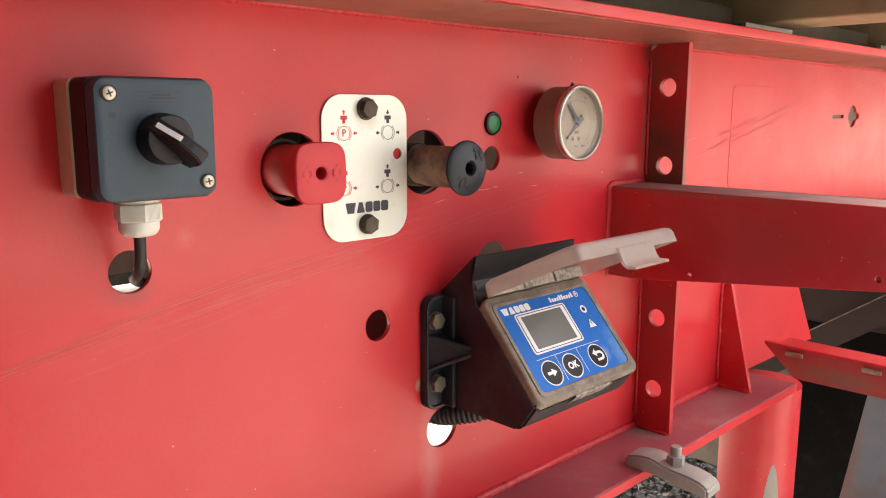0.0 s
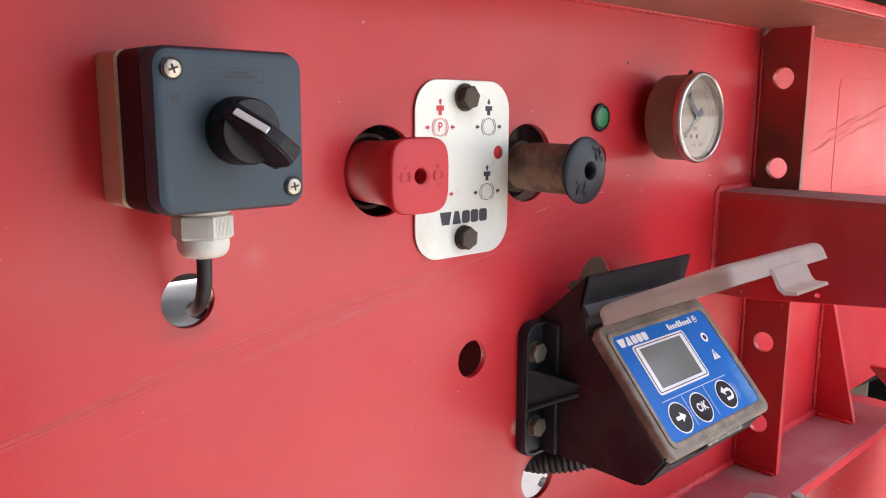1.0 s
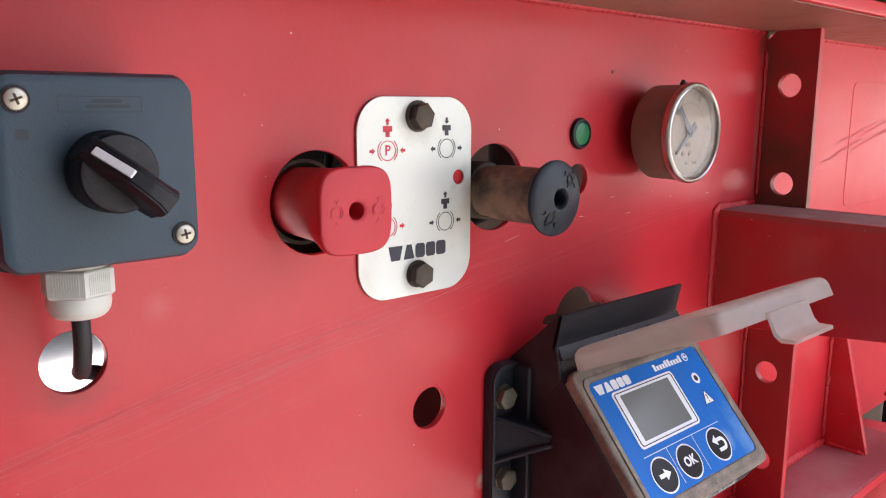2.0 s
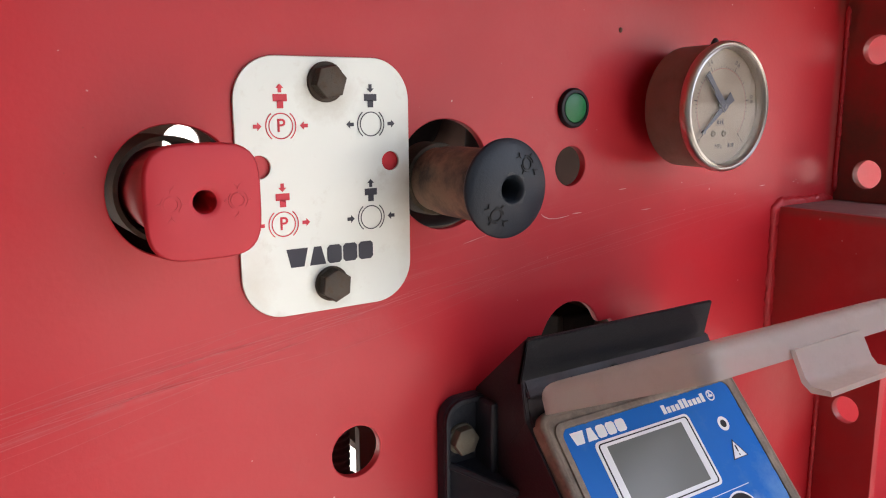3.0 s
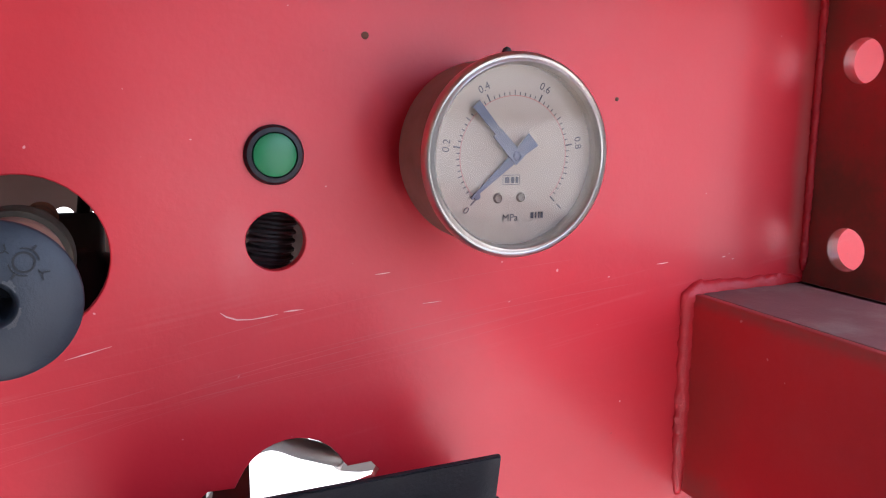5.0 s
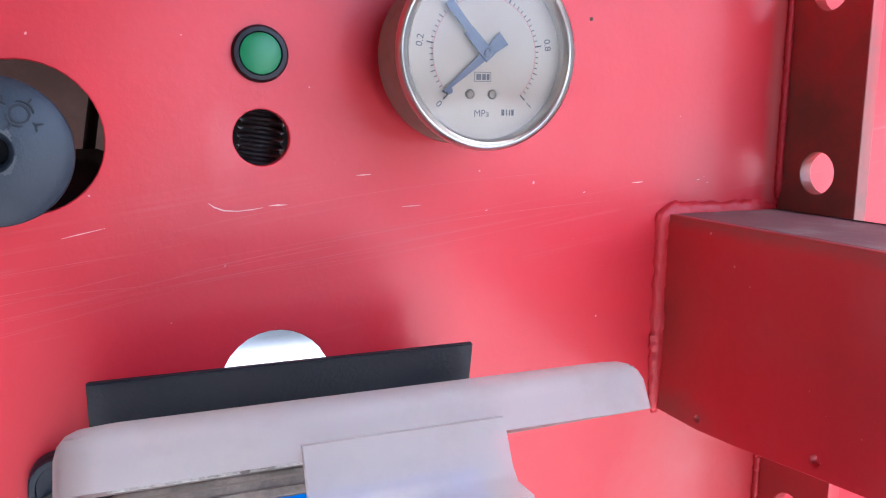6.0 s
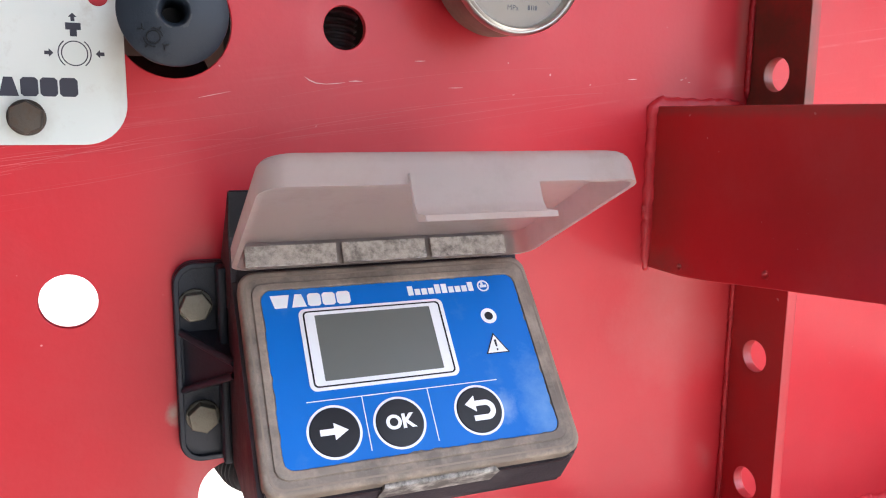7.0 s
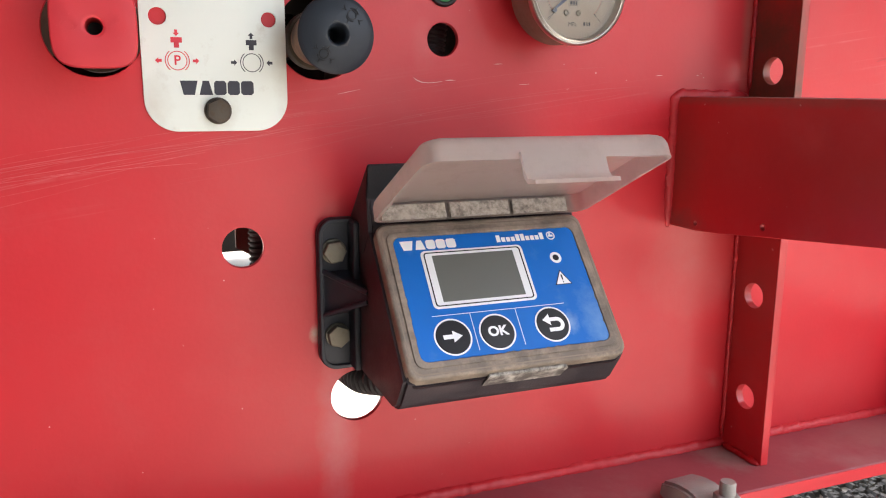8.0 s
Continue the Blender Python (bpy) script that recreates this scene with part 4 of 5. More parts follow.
gland = part("cable_gland", lathe([(0, -0.0002), (0.0124, 0), (0.0126, 0.0022), (0.0118, 0.0028), (0.0100, 0.0030), (0.0100, 0.0036), (0, 0.0036)], 32, DOWN), WHITE, switch, "white nylon cable gland", Matrix.Translation((-0.0035, -0.0270, -0.0335)))
NUT_TURN = Matrix.Rotation(radians(23), 4, "Z")
part("hex_nut", moved(lathe([(0, 0.0034), (0.0128, 0.0034), (0.0135, 0.0040), (0.0135, 0.0128), (0.0124, 0.0139), (0, 0.0140)], 6, DOWN), NUT_TURN), WHITE, gland, smooth=20)
ribs = bmesh.new()
for side in range(6):
    for k in range(-5, 6):
        rib = box(0.0115, 0.0119, k * 0.0009 - 0.00022, k * 0.0009 + 0.00022, -0.0124, -0.0044)
        join(ribs, moved(rib, NUT_TURN @ Matrix.Rotation(radians(30 + 60 * side), 4, "Z")))
part("grip_ribs", ribs, WHITE, gland)
part("dome", lathe([(0.0114, 0.0138), (0.0115, 0.0168), (0.0111, 0.0190), (0.0101, 0.0209), (0.0085, 0.0222), (0.0064, 0.0227), (0.0048, 0.0225), (0, 0.0222)], 40, DOWN), WHITE, gland, smooth=80)
part("cable", tube([(0, 0, -0.020), (0.0004, 0.0015, -0.034), (0.0012, 0.0065, -0.0435), (0.0030, 0.0150, -0.0490), (0.0058, 0.0250, -0.0520), (0.0120, 0.0370, -0.0570), (0.0320, 0.0480, -0.0660), (0.0700, 0.0540, -0.0800)], 0.0034, 14), RUBBER, gland, "black rubber cable into the hole")

# ---- valve panel with its two knobs ----
plate = thing("valve_sign_plate", "pale aluminium sign plate with brake symbols", "sign plate", (-0.0212, 0, 1.1237))
PW, PH = 0.0407, 0.0548
dots = [circle(-0.0309, 0.0097, 0.0048, 24), circle(0.0309, 0.0097, 0.0043, 24), circle(0.0, 0.0438, 0.0055, 20), circle(-0.0003, -0.0430, 0.0055, 20)]
part("plate_sheet", sheet(rounded(-PW, PW, -PH, PH, 0.0185, 10), dots, 0.0003, 0.0017, bevel=0.0003), PLATE, plate)


def arrow(cx, cy, ang, s):
    """A stubby arrow that points along ang, s long."""
    pts = [(-0.5, -0.22), (0.0, -0.22), (0.0, -0.5), (0.5, 0), (0.0, 0.5), (0.0, 0.22), (-0.5, 0.22)]
    c, d = math.cos(radians(ang)), math.sin(radians(ang))
    return [(cx + s * (c * x - d * y), cy + s * (d * x + c * y)) for x, y in pts]


def brake_symbol(cx, cy, inward, up, ink, letter):
    r = 0.0052
    polys = arc(cx, cy, r - 0.00024, r + 0.00024, 0, 360, 36)
    for a in (-52, 128):
        polys += arc(cx, cy, r * 1.26 - 0.00025, r * 1.26 + 0.00025, a, a + 104, 20)
    for sgn in (-1, 1):
        polys.append(arrow(cx + sgn * 0.0102, cy, (180 if sgn > 0 else 0) if inward else (0 if sgn > 0 else 180), 0.0036))
    t0 = cy + 0.0072
    polys += [rect(cx - 0.0014, cx + 0.0014, t0, t0 + 0.0032), rect(cx - 0.0031, cx + 0.0031, t0 + 0.0028, t0 + 0.0058)]
    polys.append(arrow(cx, t0 + 0.0082, 90 if up else -90, 0.0036))
    part("brake_symbol", flat(polys, 0.0019), ink, plate)
    if letter:
        part("letter", lettering("P", 0.0076, 0.0019, WALL @ Matrix.Translation((cx, cy, 0)), 0.00012), ink, plate)


brake_symbol(-0.0208, 0.0263, True, True, INK_RED, True)
brake_symbol(0.0212, 0.0263, False, False, INK, False)
brake_symbol(-0.0214, -0.0146, False, False, INK_RED, True)
brake_symbol(0.0204, -0.0151, True, True, INK, False)


def word_blocks(x0, x1, y0, y1, gap, slant=0.0):
    """A five-piece maker's mark as plain blocks."""
    ws = (1.35, 1.05, 0.95, 0.95, 1.0)
    u = (x1 - x0 - 4 * gap) / sum(ws)
    out, x = [], x0
    for k, w in enumerate(ws):
        a, c = x, x + w * u
        q = 0.16 * u
        if k == 0:
            out.append([(a + 1.6 * q, y0), (c - 1.6 * q, y0), (c, y1), (a, y1)])
        elif k == 1:
            out.append([(a, y0), (c, y0), (c - 1.8 * q, y1), (a + 1.8 * q, y1)])
        else:
            out.append([(a + q, y0), (c - q, y0), (c, y0 + q), (c, y1 - q), (c - q, y1), (a + q, y1), (a, y1 - q), (a, y0 + q)])
        x = c + gap
    return out


for q in word_blocks(-0.0208, 0.0208, -0.0338, -0.0257, 0.0007):
    part("mark_block", flat([q], 0.0019), INK, plate)
hex_bolt((-0.0212, -0.0016, 1.1680), 0.0128, 0.0052, 0.0085, 12, OLDBOLT, "browned hex bolt through the sign plate", "plate bolts")
hex_bolt((-0.0215, -0.0016, 1.0808), 0.0128, 0.0052, 0.0078, 25, OLDBOLT, "browned hex bolt through the sign plate", "plate bolts")

# red square-fronted knob
rk = thing("red_pull_knob", "red rounded-square brake pull knob with a centre hole", "pull knob", (-0.0842, 0, 1.1246))
b = bmesh.new()
rows = []
for w, s_, sq in ((-0.030, 0.0175, 0.0), (0.004, 0.0185, 0.0), (0.014, 0.0190, 0.15), (0.022, 0.0198, 0.55), (0.0270, 0.0206, 0.95), (0.0300, 0.0211, 1.0), (0.0318, 0.0209, 1.0), (0.0328, 0.0200, 1.0)):
    ring = []
    for i in range(64):
        a = 2 * math.pi * i / 64
        c, d = math.cos(a), math.sin(a)
        n_ = 2.0 + 1.9 * sq
        rr = s_ / (abs(c) ** n_ + abs(d) ** n_) ** (1 / n_)
        ring.append(b.verts.new((rr * c, rr * d, w)))
    rows.append(ring)
for w, r_ in ((0.0332, 0.0150), (0.0330, 0.0062), (0.0318, 0.0044), (0.0080, 0.0038)):
    rows.append([b.verts.new((r_ * math.cos(2 * math.pi * i / 64), r_ * math.sin(2 * math.pi * i / 64), w)) for i in range(64)])
for a, c in zip(rows, rows[1:]):
    for i in range(64):
        b.faces.new((a[i], a[(i + 1) % 64], c[(i + 1) % 64], c[i]))
b.faces.new(rows[-1])
part("knob_body", moved(b, WALL), REDKNOB, rk, smooth=50)
part("stem", lathe([(0.0, -0.12), (0.0080, -0.12), (0.0080, -0.03), (0.0, -0.03)], 32), KNOBDIRT, rk)
part("sleeve", lathe([(0.0203, -0.014), (0.0222, -0.014), (0.0222, -0.05), (0.0203, -0.05), (0.0203, -0.014)], 40), OLIVE, rk, "brown dirty sleeve in the hole")
# Black disc on the hole's floor, its shade given as colour.
part("bore", lathe([(0, 0.0083), (0.0037, 0.0083)], 20), INK_BLACK, rk)


def knob_symbol(height, lift):
    """A moulded brake sign: a ring with two side bows, a stub on each side and two forked ends."""
    b = bmesh.new()
    polys = arc(0, 0, 0.0022, 0.0028, 0, 360, 20) + arc(0, 0, 0.0034, 0.0038, -48, 48, 8) + arc(0, 0, 0.0033, 0.0037, 132, 228, 8)
    polys += [rect(0.0037, 0.0052, -0.0003, 0.0003), rect(-0.0052, -0.0037, -0.0003, 0.0003)]
    for sgn in (-1, 1):
        polys += [[(-0.0002, sgn * 0.0040), (0.0002, sgn * 0.0040), (0.0002, sgn * 0.0054), (-0.0002, sgn * 0.0054)]]
        polys += [[(sgn2 * 0.0001, sgn * 0.0052), (sgn2 * 0.0005, sgn * 0.0050), (sgn2 * 0.0016, sgn * 0.0062), (sgn2 * 0.0012, sgn * 0.0064)] for sgn2 in (-1, 1)]
    for pts in polys:
        lo = [b.verts.new((u, v, lift)) for u, v in pts]
        hi = [b.verts.new((u, v, lift + height)) for u, v in pts]
        b.faces.new(hi)
        for k in range(len(pts)):
            b.faces.new((lo[k], lo[(k + 1) % len(pts)], hi[(k + 1) % len(pts)], hi[k]))
    return b


for sx in (-0.0122, 0.0118):
    part("raised_symbol", moved(knob_symbol(0.0003, 0.0331), WALL @ Matrix.Translation((sx, 0, 0))), REDKNOB, rk)

# black mushroom knob
bk = thing("black_pull_knob", "slate-black round brake pull knob with a dirty barrel", "pull knob", (0.0386, -0.0012, 1.1230))
part("barrel", lathe([(0.0, -0.012), (0.0150, -0.012), (0.0152, 0.0030), (0.0160, 0.0036), (0.0163, 0.0060), (0.0164, 0.040), (0.0178, 0.0445), (0.0044, 0.0445), (0.0044, 0.0250), (0.0, 0.0250)], 48), KNOBDIRT, bk, "brown dirty barrel")
part("face", lathe([(0.0176, 0.0438), (0.0206, 0.0462), (0.0213, 0.0474), (0.0214, 0.0484), (0.0210, 0.0493), (0.0180, 0.0508), (0.0120, 0.0524), (0.0066, 0.0531), (0.0058, 0.0526), (0.0046, 0.0508), (0.0041, 0.0440), (0.0040, 0.0260)], 64), KNOBFACE, bk)
# Hole floor painted black for the shade inside it.
part("bore", lathe([(0, 0.0262), (0.0042, 0.0262)], 20), INK_BLACK, bk)
rim_quads = []
for k in range(40):
    a0, a1 = 9.0 * k, 9.0 * (k + 1)
    wear = noise.noise(Vector((0.31 * k, 4.2, 1.0)))
    if wear > -0.05:
        rim_quads += arc(0, 0, 0.0063, 0.0067 + 0.0018 * wear, a0, a1, 1)
part("worn_rim", flat(rim_quads, 0.05318), SCUFFDARK, bk, "scuffed greyish rim of the bore")
part("stem", lathe([(0.0, -0.12), (0.0070, -0.12), (0.0070, -0.006), (0.0, -0.006)], 32), KNOBDIRT, bk)
part("collar", lathe([(0.0152, -0.016), (0.0176, -0.016), (0.0176, -0.006), (0.0170, -0.0042), (0.0152, -0.0042)], 40), OLIVE, bk, "olive-brown grimy collar at the root")
# Moulded signs coloured black for the dark edges of their relief.
for ang in (52, 232):
    part("raised_symbol", moved(knob_symbol(0.00045, 0.0), WALL @ Matrix.Rotation(radians(ang), 4, "Z") @ Matrix.Translation((0.0132, 0, 0.0520)) @ Matrix.Rotation(radians(11.0), 4, "Y")), INK_BLACK, bk)

# valve body behind the web that carries the two stems
valve = thing("brake_valve", "dirty grey cast brake valve behind the web", "valve", (-0.022, 0.165, 1.125))
part("casting", box(-0.095, 0.085, -0.085, 0.045, -0.050, -0.011, 0.006), DARKSTEEL, valve)
part("port_boss", moved(lathe([(0, 0), (0.016, 0), (0.016, 0.03), (0, 0.03)], 24, Matrix.Rotation(radians(180), 4, "X")), Matrix.Translation((0.03, 0, -0.028))), DARKSTEEL, valve)

part("push_rod", tube([(0.082, 0.035, 0.030), (0.077, 0.035, 0.002), (0.072, 0.035, -0.03)], 0.0034, 10), DARKSTEEL, valve)

# Added hose, placed to make the knob hole dark from the left.
solo("hole_darkening_hose", tube([(0.102, 0.052, 1.2372), (0.1015, 0.051, 1.19), (0.1005, 0.050, 1.14), (0.098, 0.056, 1.112), (0.088, 0.075, 1.098), (0.066, 0.105, 1.096), (0.0632, 0.110, 1.096)], 0.0108, 16), RUBBER, "black hose added at the brake valve to darken the knob hole", "hose")

# ---- lamp, grommet hole, gauge ----
lamp = thing("indicator_lamp", "small round green indicator lamp in a black bezel", "indicator lamp", (0.1210, 0, 1.1558))
part("bezel", lathe([(0.0, -0.010), (0.0078, -0.010), (0.0078, 0.0), (0.0104, 0.0002), (0.0104, 0.0012), (0.0095, 0.0026), (0.0080, 0.0028), (0.0076, 0.0018), (0, 0.0016)], 40), BLACK, lamp)
part("lens", lathe([(0.0077, 0.0014), (0.0074, 0.0027), (0.0060, 0.0033), (0.0030, 0.0037), (0, 0.0038)], 40), GREEN, lamp, "green lens")
solo("corrugated_conduit", tube([(0.134, 0.036, 1.21), (0.1285, 0.033, 1.15), (0.1225, 0.033, 1.10), (0.125, 0.05, 1.06), (0.16, 0.09, 1.05)], 0.0095, 16, 0.0012, 0.0034), RUBBER, "black corrugated cable conduit behind the web", "conduit", smooth=50)

solo("corrugated_conduit", tube([(0.032, 0.10, 1.08), (0.0115, 0.072, 1.04), (0.0105, 0.070, 1.00), (0.0105, 0.070, 0.95), (0.01, 0.08, 0.88), (0.04, 0.12, 0.84)], 0.0088, 16, 0.0012, 0.004), RUBBER, "black corrugated cable conduit hanging behind the web", "conduit", smooth=50)

GX, GZ = 0.1954, 1.1558
gauge = thing("pressure_gauge", "round pressure gauge with a dusty steel case", "pressure gauge", (GX, 0, GZ))
part("case", lathe([(0.0, 0.0095), (0.0300, 0.0095), (0.0328, 0.0120), (0.0331, 0.0350), (0.0322, 0.0368), (0.0306, 0.0370), (0.0306, 0.0330), (0.0, 0.0330)], 72), DIRTSTEEL, gauge, "brown dusty case")
part("mount", lathe([(0, -0.03), (0.0075, -0.03), (0.0075, 0.0008), (0.0160, 0.0008), (0.0160, 0.0112), (0, 0.0112)], 32), BLACK, gauge)
part("bezel", lathe([(0.0324, 0.0360), (0.0340, 0.0364), (0.0345, 0.0376), (0.0345, 0.0398), (0.0341, 0.0412), (0.0333, 0.0418), (0.0326, 0.0412), (0.0322, 0.0417), (0.0314, 0.0420), (0.0307, 0.0412), (0.0304, 0.0380), (0.0304, 0.0342)], 96), CHROME, gauge, "polished steel bezel")
dial = part("dial", lathe([(0, 0.0366), (0.0305, 0.0366)], 64), DIAL, gauge, "faded beige dial", Matrix.Translation((0, 0.0004, 0)))
W_ = 0.0369
part("scale_arc", flat(arc(0, 0, 0.0200, 0.0203, -45, 225, 80), W_), DIALRED, dial)
ticks = []
for k in range(51):
    a = radians(225 - 5.4 * k)
    l_ = 0.0026 if k % 10 == 0 else (0.0018 if k % 5 == 0 else 0.0012)
    h_ = 0.00026 if k % 10 == 0 else 0.00017
    c, d = math.cos(a), math.sin(a)
    ticks.append([(c * r_ - d * e, d * r_ + c * e) for r_, e in ((0.0203, -h_), (0.0203 + l_, -h_), (0.0203 + l_, h_), (0.0203, h_))])
part("graduation", flat(ticks, W_), DIALINK, dial)
for k, txt in enumerate(("0", "0.2", "0.4", "0.6", "0.8", "1")):
    a = radians(225 - 54 * k)
    turn = (225 - 54 * k) - 90
    turn = turn - 180 if 90 < turn < 270 else turn
    part("scale_number", lettering(txt, 0.0036, W_, WALL @ Matrix.Translation((0.0253 * math.cos(a), 0.0253 * math.sin(a), 0)) @ Matrix.Rotation(radians(turn), 4, "Z")), DIALINK, dial)
part("unit_text", lettering("MPa", 0.0036, W_, WALL @ Matrix.Translation((-0.0012, -0.0212, 0))), DIALINK, dial)
part("class_mark", flat([rect(0.0068, 0.0080, -0.0218, -0.0196), rect(0.0086, 0.0092, -0.0218, -0.0196), rect(0.0098, 0.0104, -0.0218, -0.0196), rect(0.0108, 0.0118, -0.0218, -0.0196)], W_), DIALINK, dial)
part("maker_mark", flat([rect(-0.0042, 0.0024, -0.0098, -0.0096), rect(-0.0042, 0.0024, -0.0066, -0.0064), rect(-0.0042, -0.0040, -0.0098, -0.0064), rect(0.0022, 0.0024, -0.0098, -0.0064), rect(-0.0034, -0.0016, -0.0092, -0.0071), rect(-0.0011, 0.0003, -0.0092, -0.0071), rect(0.0007, 0.0018, -0.0092, -0.0071)], W_), DIALINK, dial)
for sx in (-0.0058, 0.0030):
    part("dial_screw", lathe([(0, 0.0372), (0.0010, 0.0372), (0.0013, 0.0374), (0.0017, 0.0371), (0.0018, 0.0366)], 16), DIALSCREW, dial, "", Matrix.Translation((sx, 0, -0.0142)))
part("stop_pin", lathe([(0, 0.0376), (0.0012, 0.0376), (0.0013, 0.0366)], 16), NEEDLE, dial, "", Matrix.Translation((-0.0140, 0, -0.0132)))


def pointer(ang, r0, r1, w0, w1, z, tail=()):
    a = radians(ang)
    c, d = math.cos(a), math.sin(a)
    pts = [(r0, -w0), (r1, -w1), (r1, w1), (r0, w0), *tail]
    return prism([(c * x - d * y, d * x + c * y) for x, y in pts], z, z + 0.0005)


ptr = part("pointer", pointer(220, -0.003, 0.0215, 0.0019, 0.0004, 0.0384), NEEDLE, gauge, "dark blue pointer resting at zero", Matrix.Translation((0, 0.0008, 0)))
part("counterweight", pointer(40, 0.001, 0.0086, 0.0017, 0.0028, 0.0384), NEEDLE, ptr)
part("hub", lathe([(0, 0.0398), (0.0014, 0.0397), (0.0022, 0.0390), (0.0024, 0.0366)], 20), NEEDLE, ptr)
sec = part("set_pointer", pointer(133, -0.002, 0.0110, 0.0023, 0.0019, 0.0390), NEEDLE, gauge, "blue-black set pointer", Matrix.Translation((0, 0.0008, 0)))
part("tip", pointer(131, 0.0105, 0.0232, 0.0013, 0.0016, 0.0390), NEEDLE, sec)
gl = part("glass", lathe([(0, 0.0408), (0.0150, 0.0407), (0.0303, 0.0404), (0.0303, 0.0399), (0.0150, 0.0401), (0, 0.0402)], 48), CLEAR, gauge, "slightly misted glass")
gl.visible_shadow = False
part("vent_plug", moved(lathe([(0, 0.0), (0.0024, 0.0), (0.0024, 0.0020), (0.0012, 0.0042), (0, 0.0048)], 16, Matrix()), Matrix.Translation((0, -0.030, 0.0318))), RUBBER, gauge)

# ---- display unit ----
UX = 0.1285
unit = thing("display_unit", "black plastic display unit with a raised frosted lid", "display unit", (UX, 0, 0.97))


def yz_prism(pts, x0, x1, bevel=0.0):
    """A closed outline (y, z - 0.97), from x0 to x1."""
    b = bmesh.new()
    lo, hi = ([b.verts.new((x, y, z - 0.97)) for y, z in pts] for x in (x0, x1))
    b.faces.new(lo)
    b.faces.new(hi)
    for i in range(len(pts)):
        j = (i + 1) % len(pts)
        b.faces.new((lo[i], lo[j], hi[j], hi[i]))
    bmesh.ops.recalc_face_normals(b, faces=b.faces)
    if bevel:
        bmesh.ops.bevel(b, geom=b.edges[:], offset=bevel, segments=2, affect="EDGES")
    return b


side_profile = [(-0.001, 1.0140), (-0.001, 0.9170), (-0.012, 0.9150), (-0.086, 0.9150), (-0.0935, 0.9190), (-0.1075, 0.9390), (-0.0415, 1.0135), (-0.0395, 1.0225), (-0.0350, 1.0290)]
part("housing", yz_prism(side_profile, -0.0705, 0.0690, 0.0022), HOUSING, unit)
part("side_cheek", yz_prism([(-0.0006, 1.0150), (-0.0010, 0.990), (-0.030, 0.995), (-0.0420, 1.0100), (-0.0375, 1.0310), (-0.0420, 1.0502), (-0.0395, 1.0502)], -0.0708, -0.0680, 0.0005), HOUSING, unit)
hood = part("hood", yz_prism([(-0.0340, 1.0270), (-0.0372, 1.0270), (-0.0420, 1.0503), (-0.0398, 1.0507)], -0.0708, 0.0612, 0.0005), HOODBLACK, unit, "upright black shade plate")
part("hood_foot", yz_prism([(-0.0100, 1.0180), (-0.0420, 1.0215), (-0.0372, 1.0300), (-0.0330, 1.0300)], -0.0690, 0.0650, 0.0006), HOUSING, unit)
# Solid black pieces, put where the gaps at the hinge look dark.
for hx in (-0.012, 0.024):
    part("hinge_gap_shade", yz_prism([(-0.0452, 1.0185), (-0.0452, 1.0260), (-0.040, 1.0275), (-0.040, 1.0185)], hx - 0.0015, hx + 0.0015), INK_BLACK, unit)

# bracket flange with its rib and two bolts
fl = part("bracket_flange", moved(prism(rounded(-0.0160, 0.0150, -0.0500, 0.0495, 0.0105, 8), 0.0005, 0.0065, 0.0016, 3), Matrix.Translation((-0.0780, 0, -0.0055))), BRACKET, unit)
part("flange_wall", box(-0.0745, -0.0700, -0.020, -0.001, -0.054, 0.043, 0.0015), BRACKET, fl)
part("flange_rim", moved(sheet(rounded(-0.0157, 0.0150, -0.0497, 0.0492, 0.0103, 8), [rounded(-0.0132, 0.0149, -0.0470, 0.0465, 0.0080, 8)], 0.0062, 0.0086, bevel=0.0005), Matrix.Translation((-0.0780, 0, -0.0055))), BRACKET, fl)
rb = bmesh.new()
pts = [(-0.0905, -0.0062, 0.0105), (-0.0905, -0.0062, -0.0185), (-0.0706, -0.0350, 0.0020), (-0.0706, -0.0350, -0.0040), (-0.0706, -0.0060, 0.0105), (-0.0706, -0.0060, -0.0185)]
vs = [rb.verts.new(p) for p in pts]
for f_ in ((0, 1, 3, 2), (0, 2, 4), (1, 5, 3), (2, 3, 5, 4), (0, 4, 5, 1)):
    rb.faces.new([vs[i] for i in f_])
part("gusset_web", rb, BRACKET, fl)
for za, zb in ((0.0105, 0.0020), (-0.0185, -0.0040)):
    part("gusset_rib", tube([(-0.0912, -0.0072, za), (-0.081, -0.0215, (za + zb) / 2), (-0.0702, -0.0365, zb)], 0.0019, 8), BRACKET, fl)
hex_bolt((0.0444, -0.0066, 0.9932), 0.0130, 0.0050, 0.0080, 5, BOLT, "dull zinc hex bolt in the bracket", "bracket bolts")
hex_bolt((0.0458, -0.0066, 0.9378), 0.0130, 0.0050, 0.0080, 40, BOLT, "dull zinc hex bolt in the bracket", "bracket bolts")

# sloping face: (u, v, w) with v down the slope from its top edge
D = Vector((0, -0.658, -0.753)).normalized()
N = Vector((0, -0.753, 0.658)).normalized()
FACE = Matrix(((1, 0, 0, 0), (0, -D.y, N.y, -0.0478), (0, -D.z, N.z, 1.0130 - 0.97), (0, 0, 0, 1)))


def fr(x0, x1, v0, v1):
    return x0, x1, -v1, -v0


case = part("face_case", prism(rounded(*fr(-0.0690, 0.0684, -0.0030, 0.0962), 0.0075, 6), -0.0125, 0.0010, 0.0022, 3, FACE), CASE, unit, "dusty grey-brown sealed case")
part("seam", sheet(rounded(*fr(-0.0698, 0.0694, -0.0038, 0.0972), 0.0085, 6), [rounded(*fr(-0.0670, 0.0660, 0.001, 0.0935), 0.007, 6)], -0.0098, -0.0070, FACE), DARKPLASTIC, case)
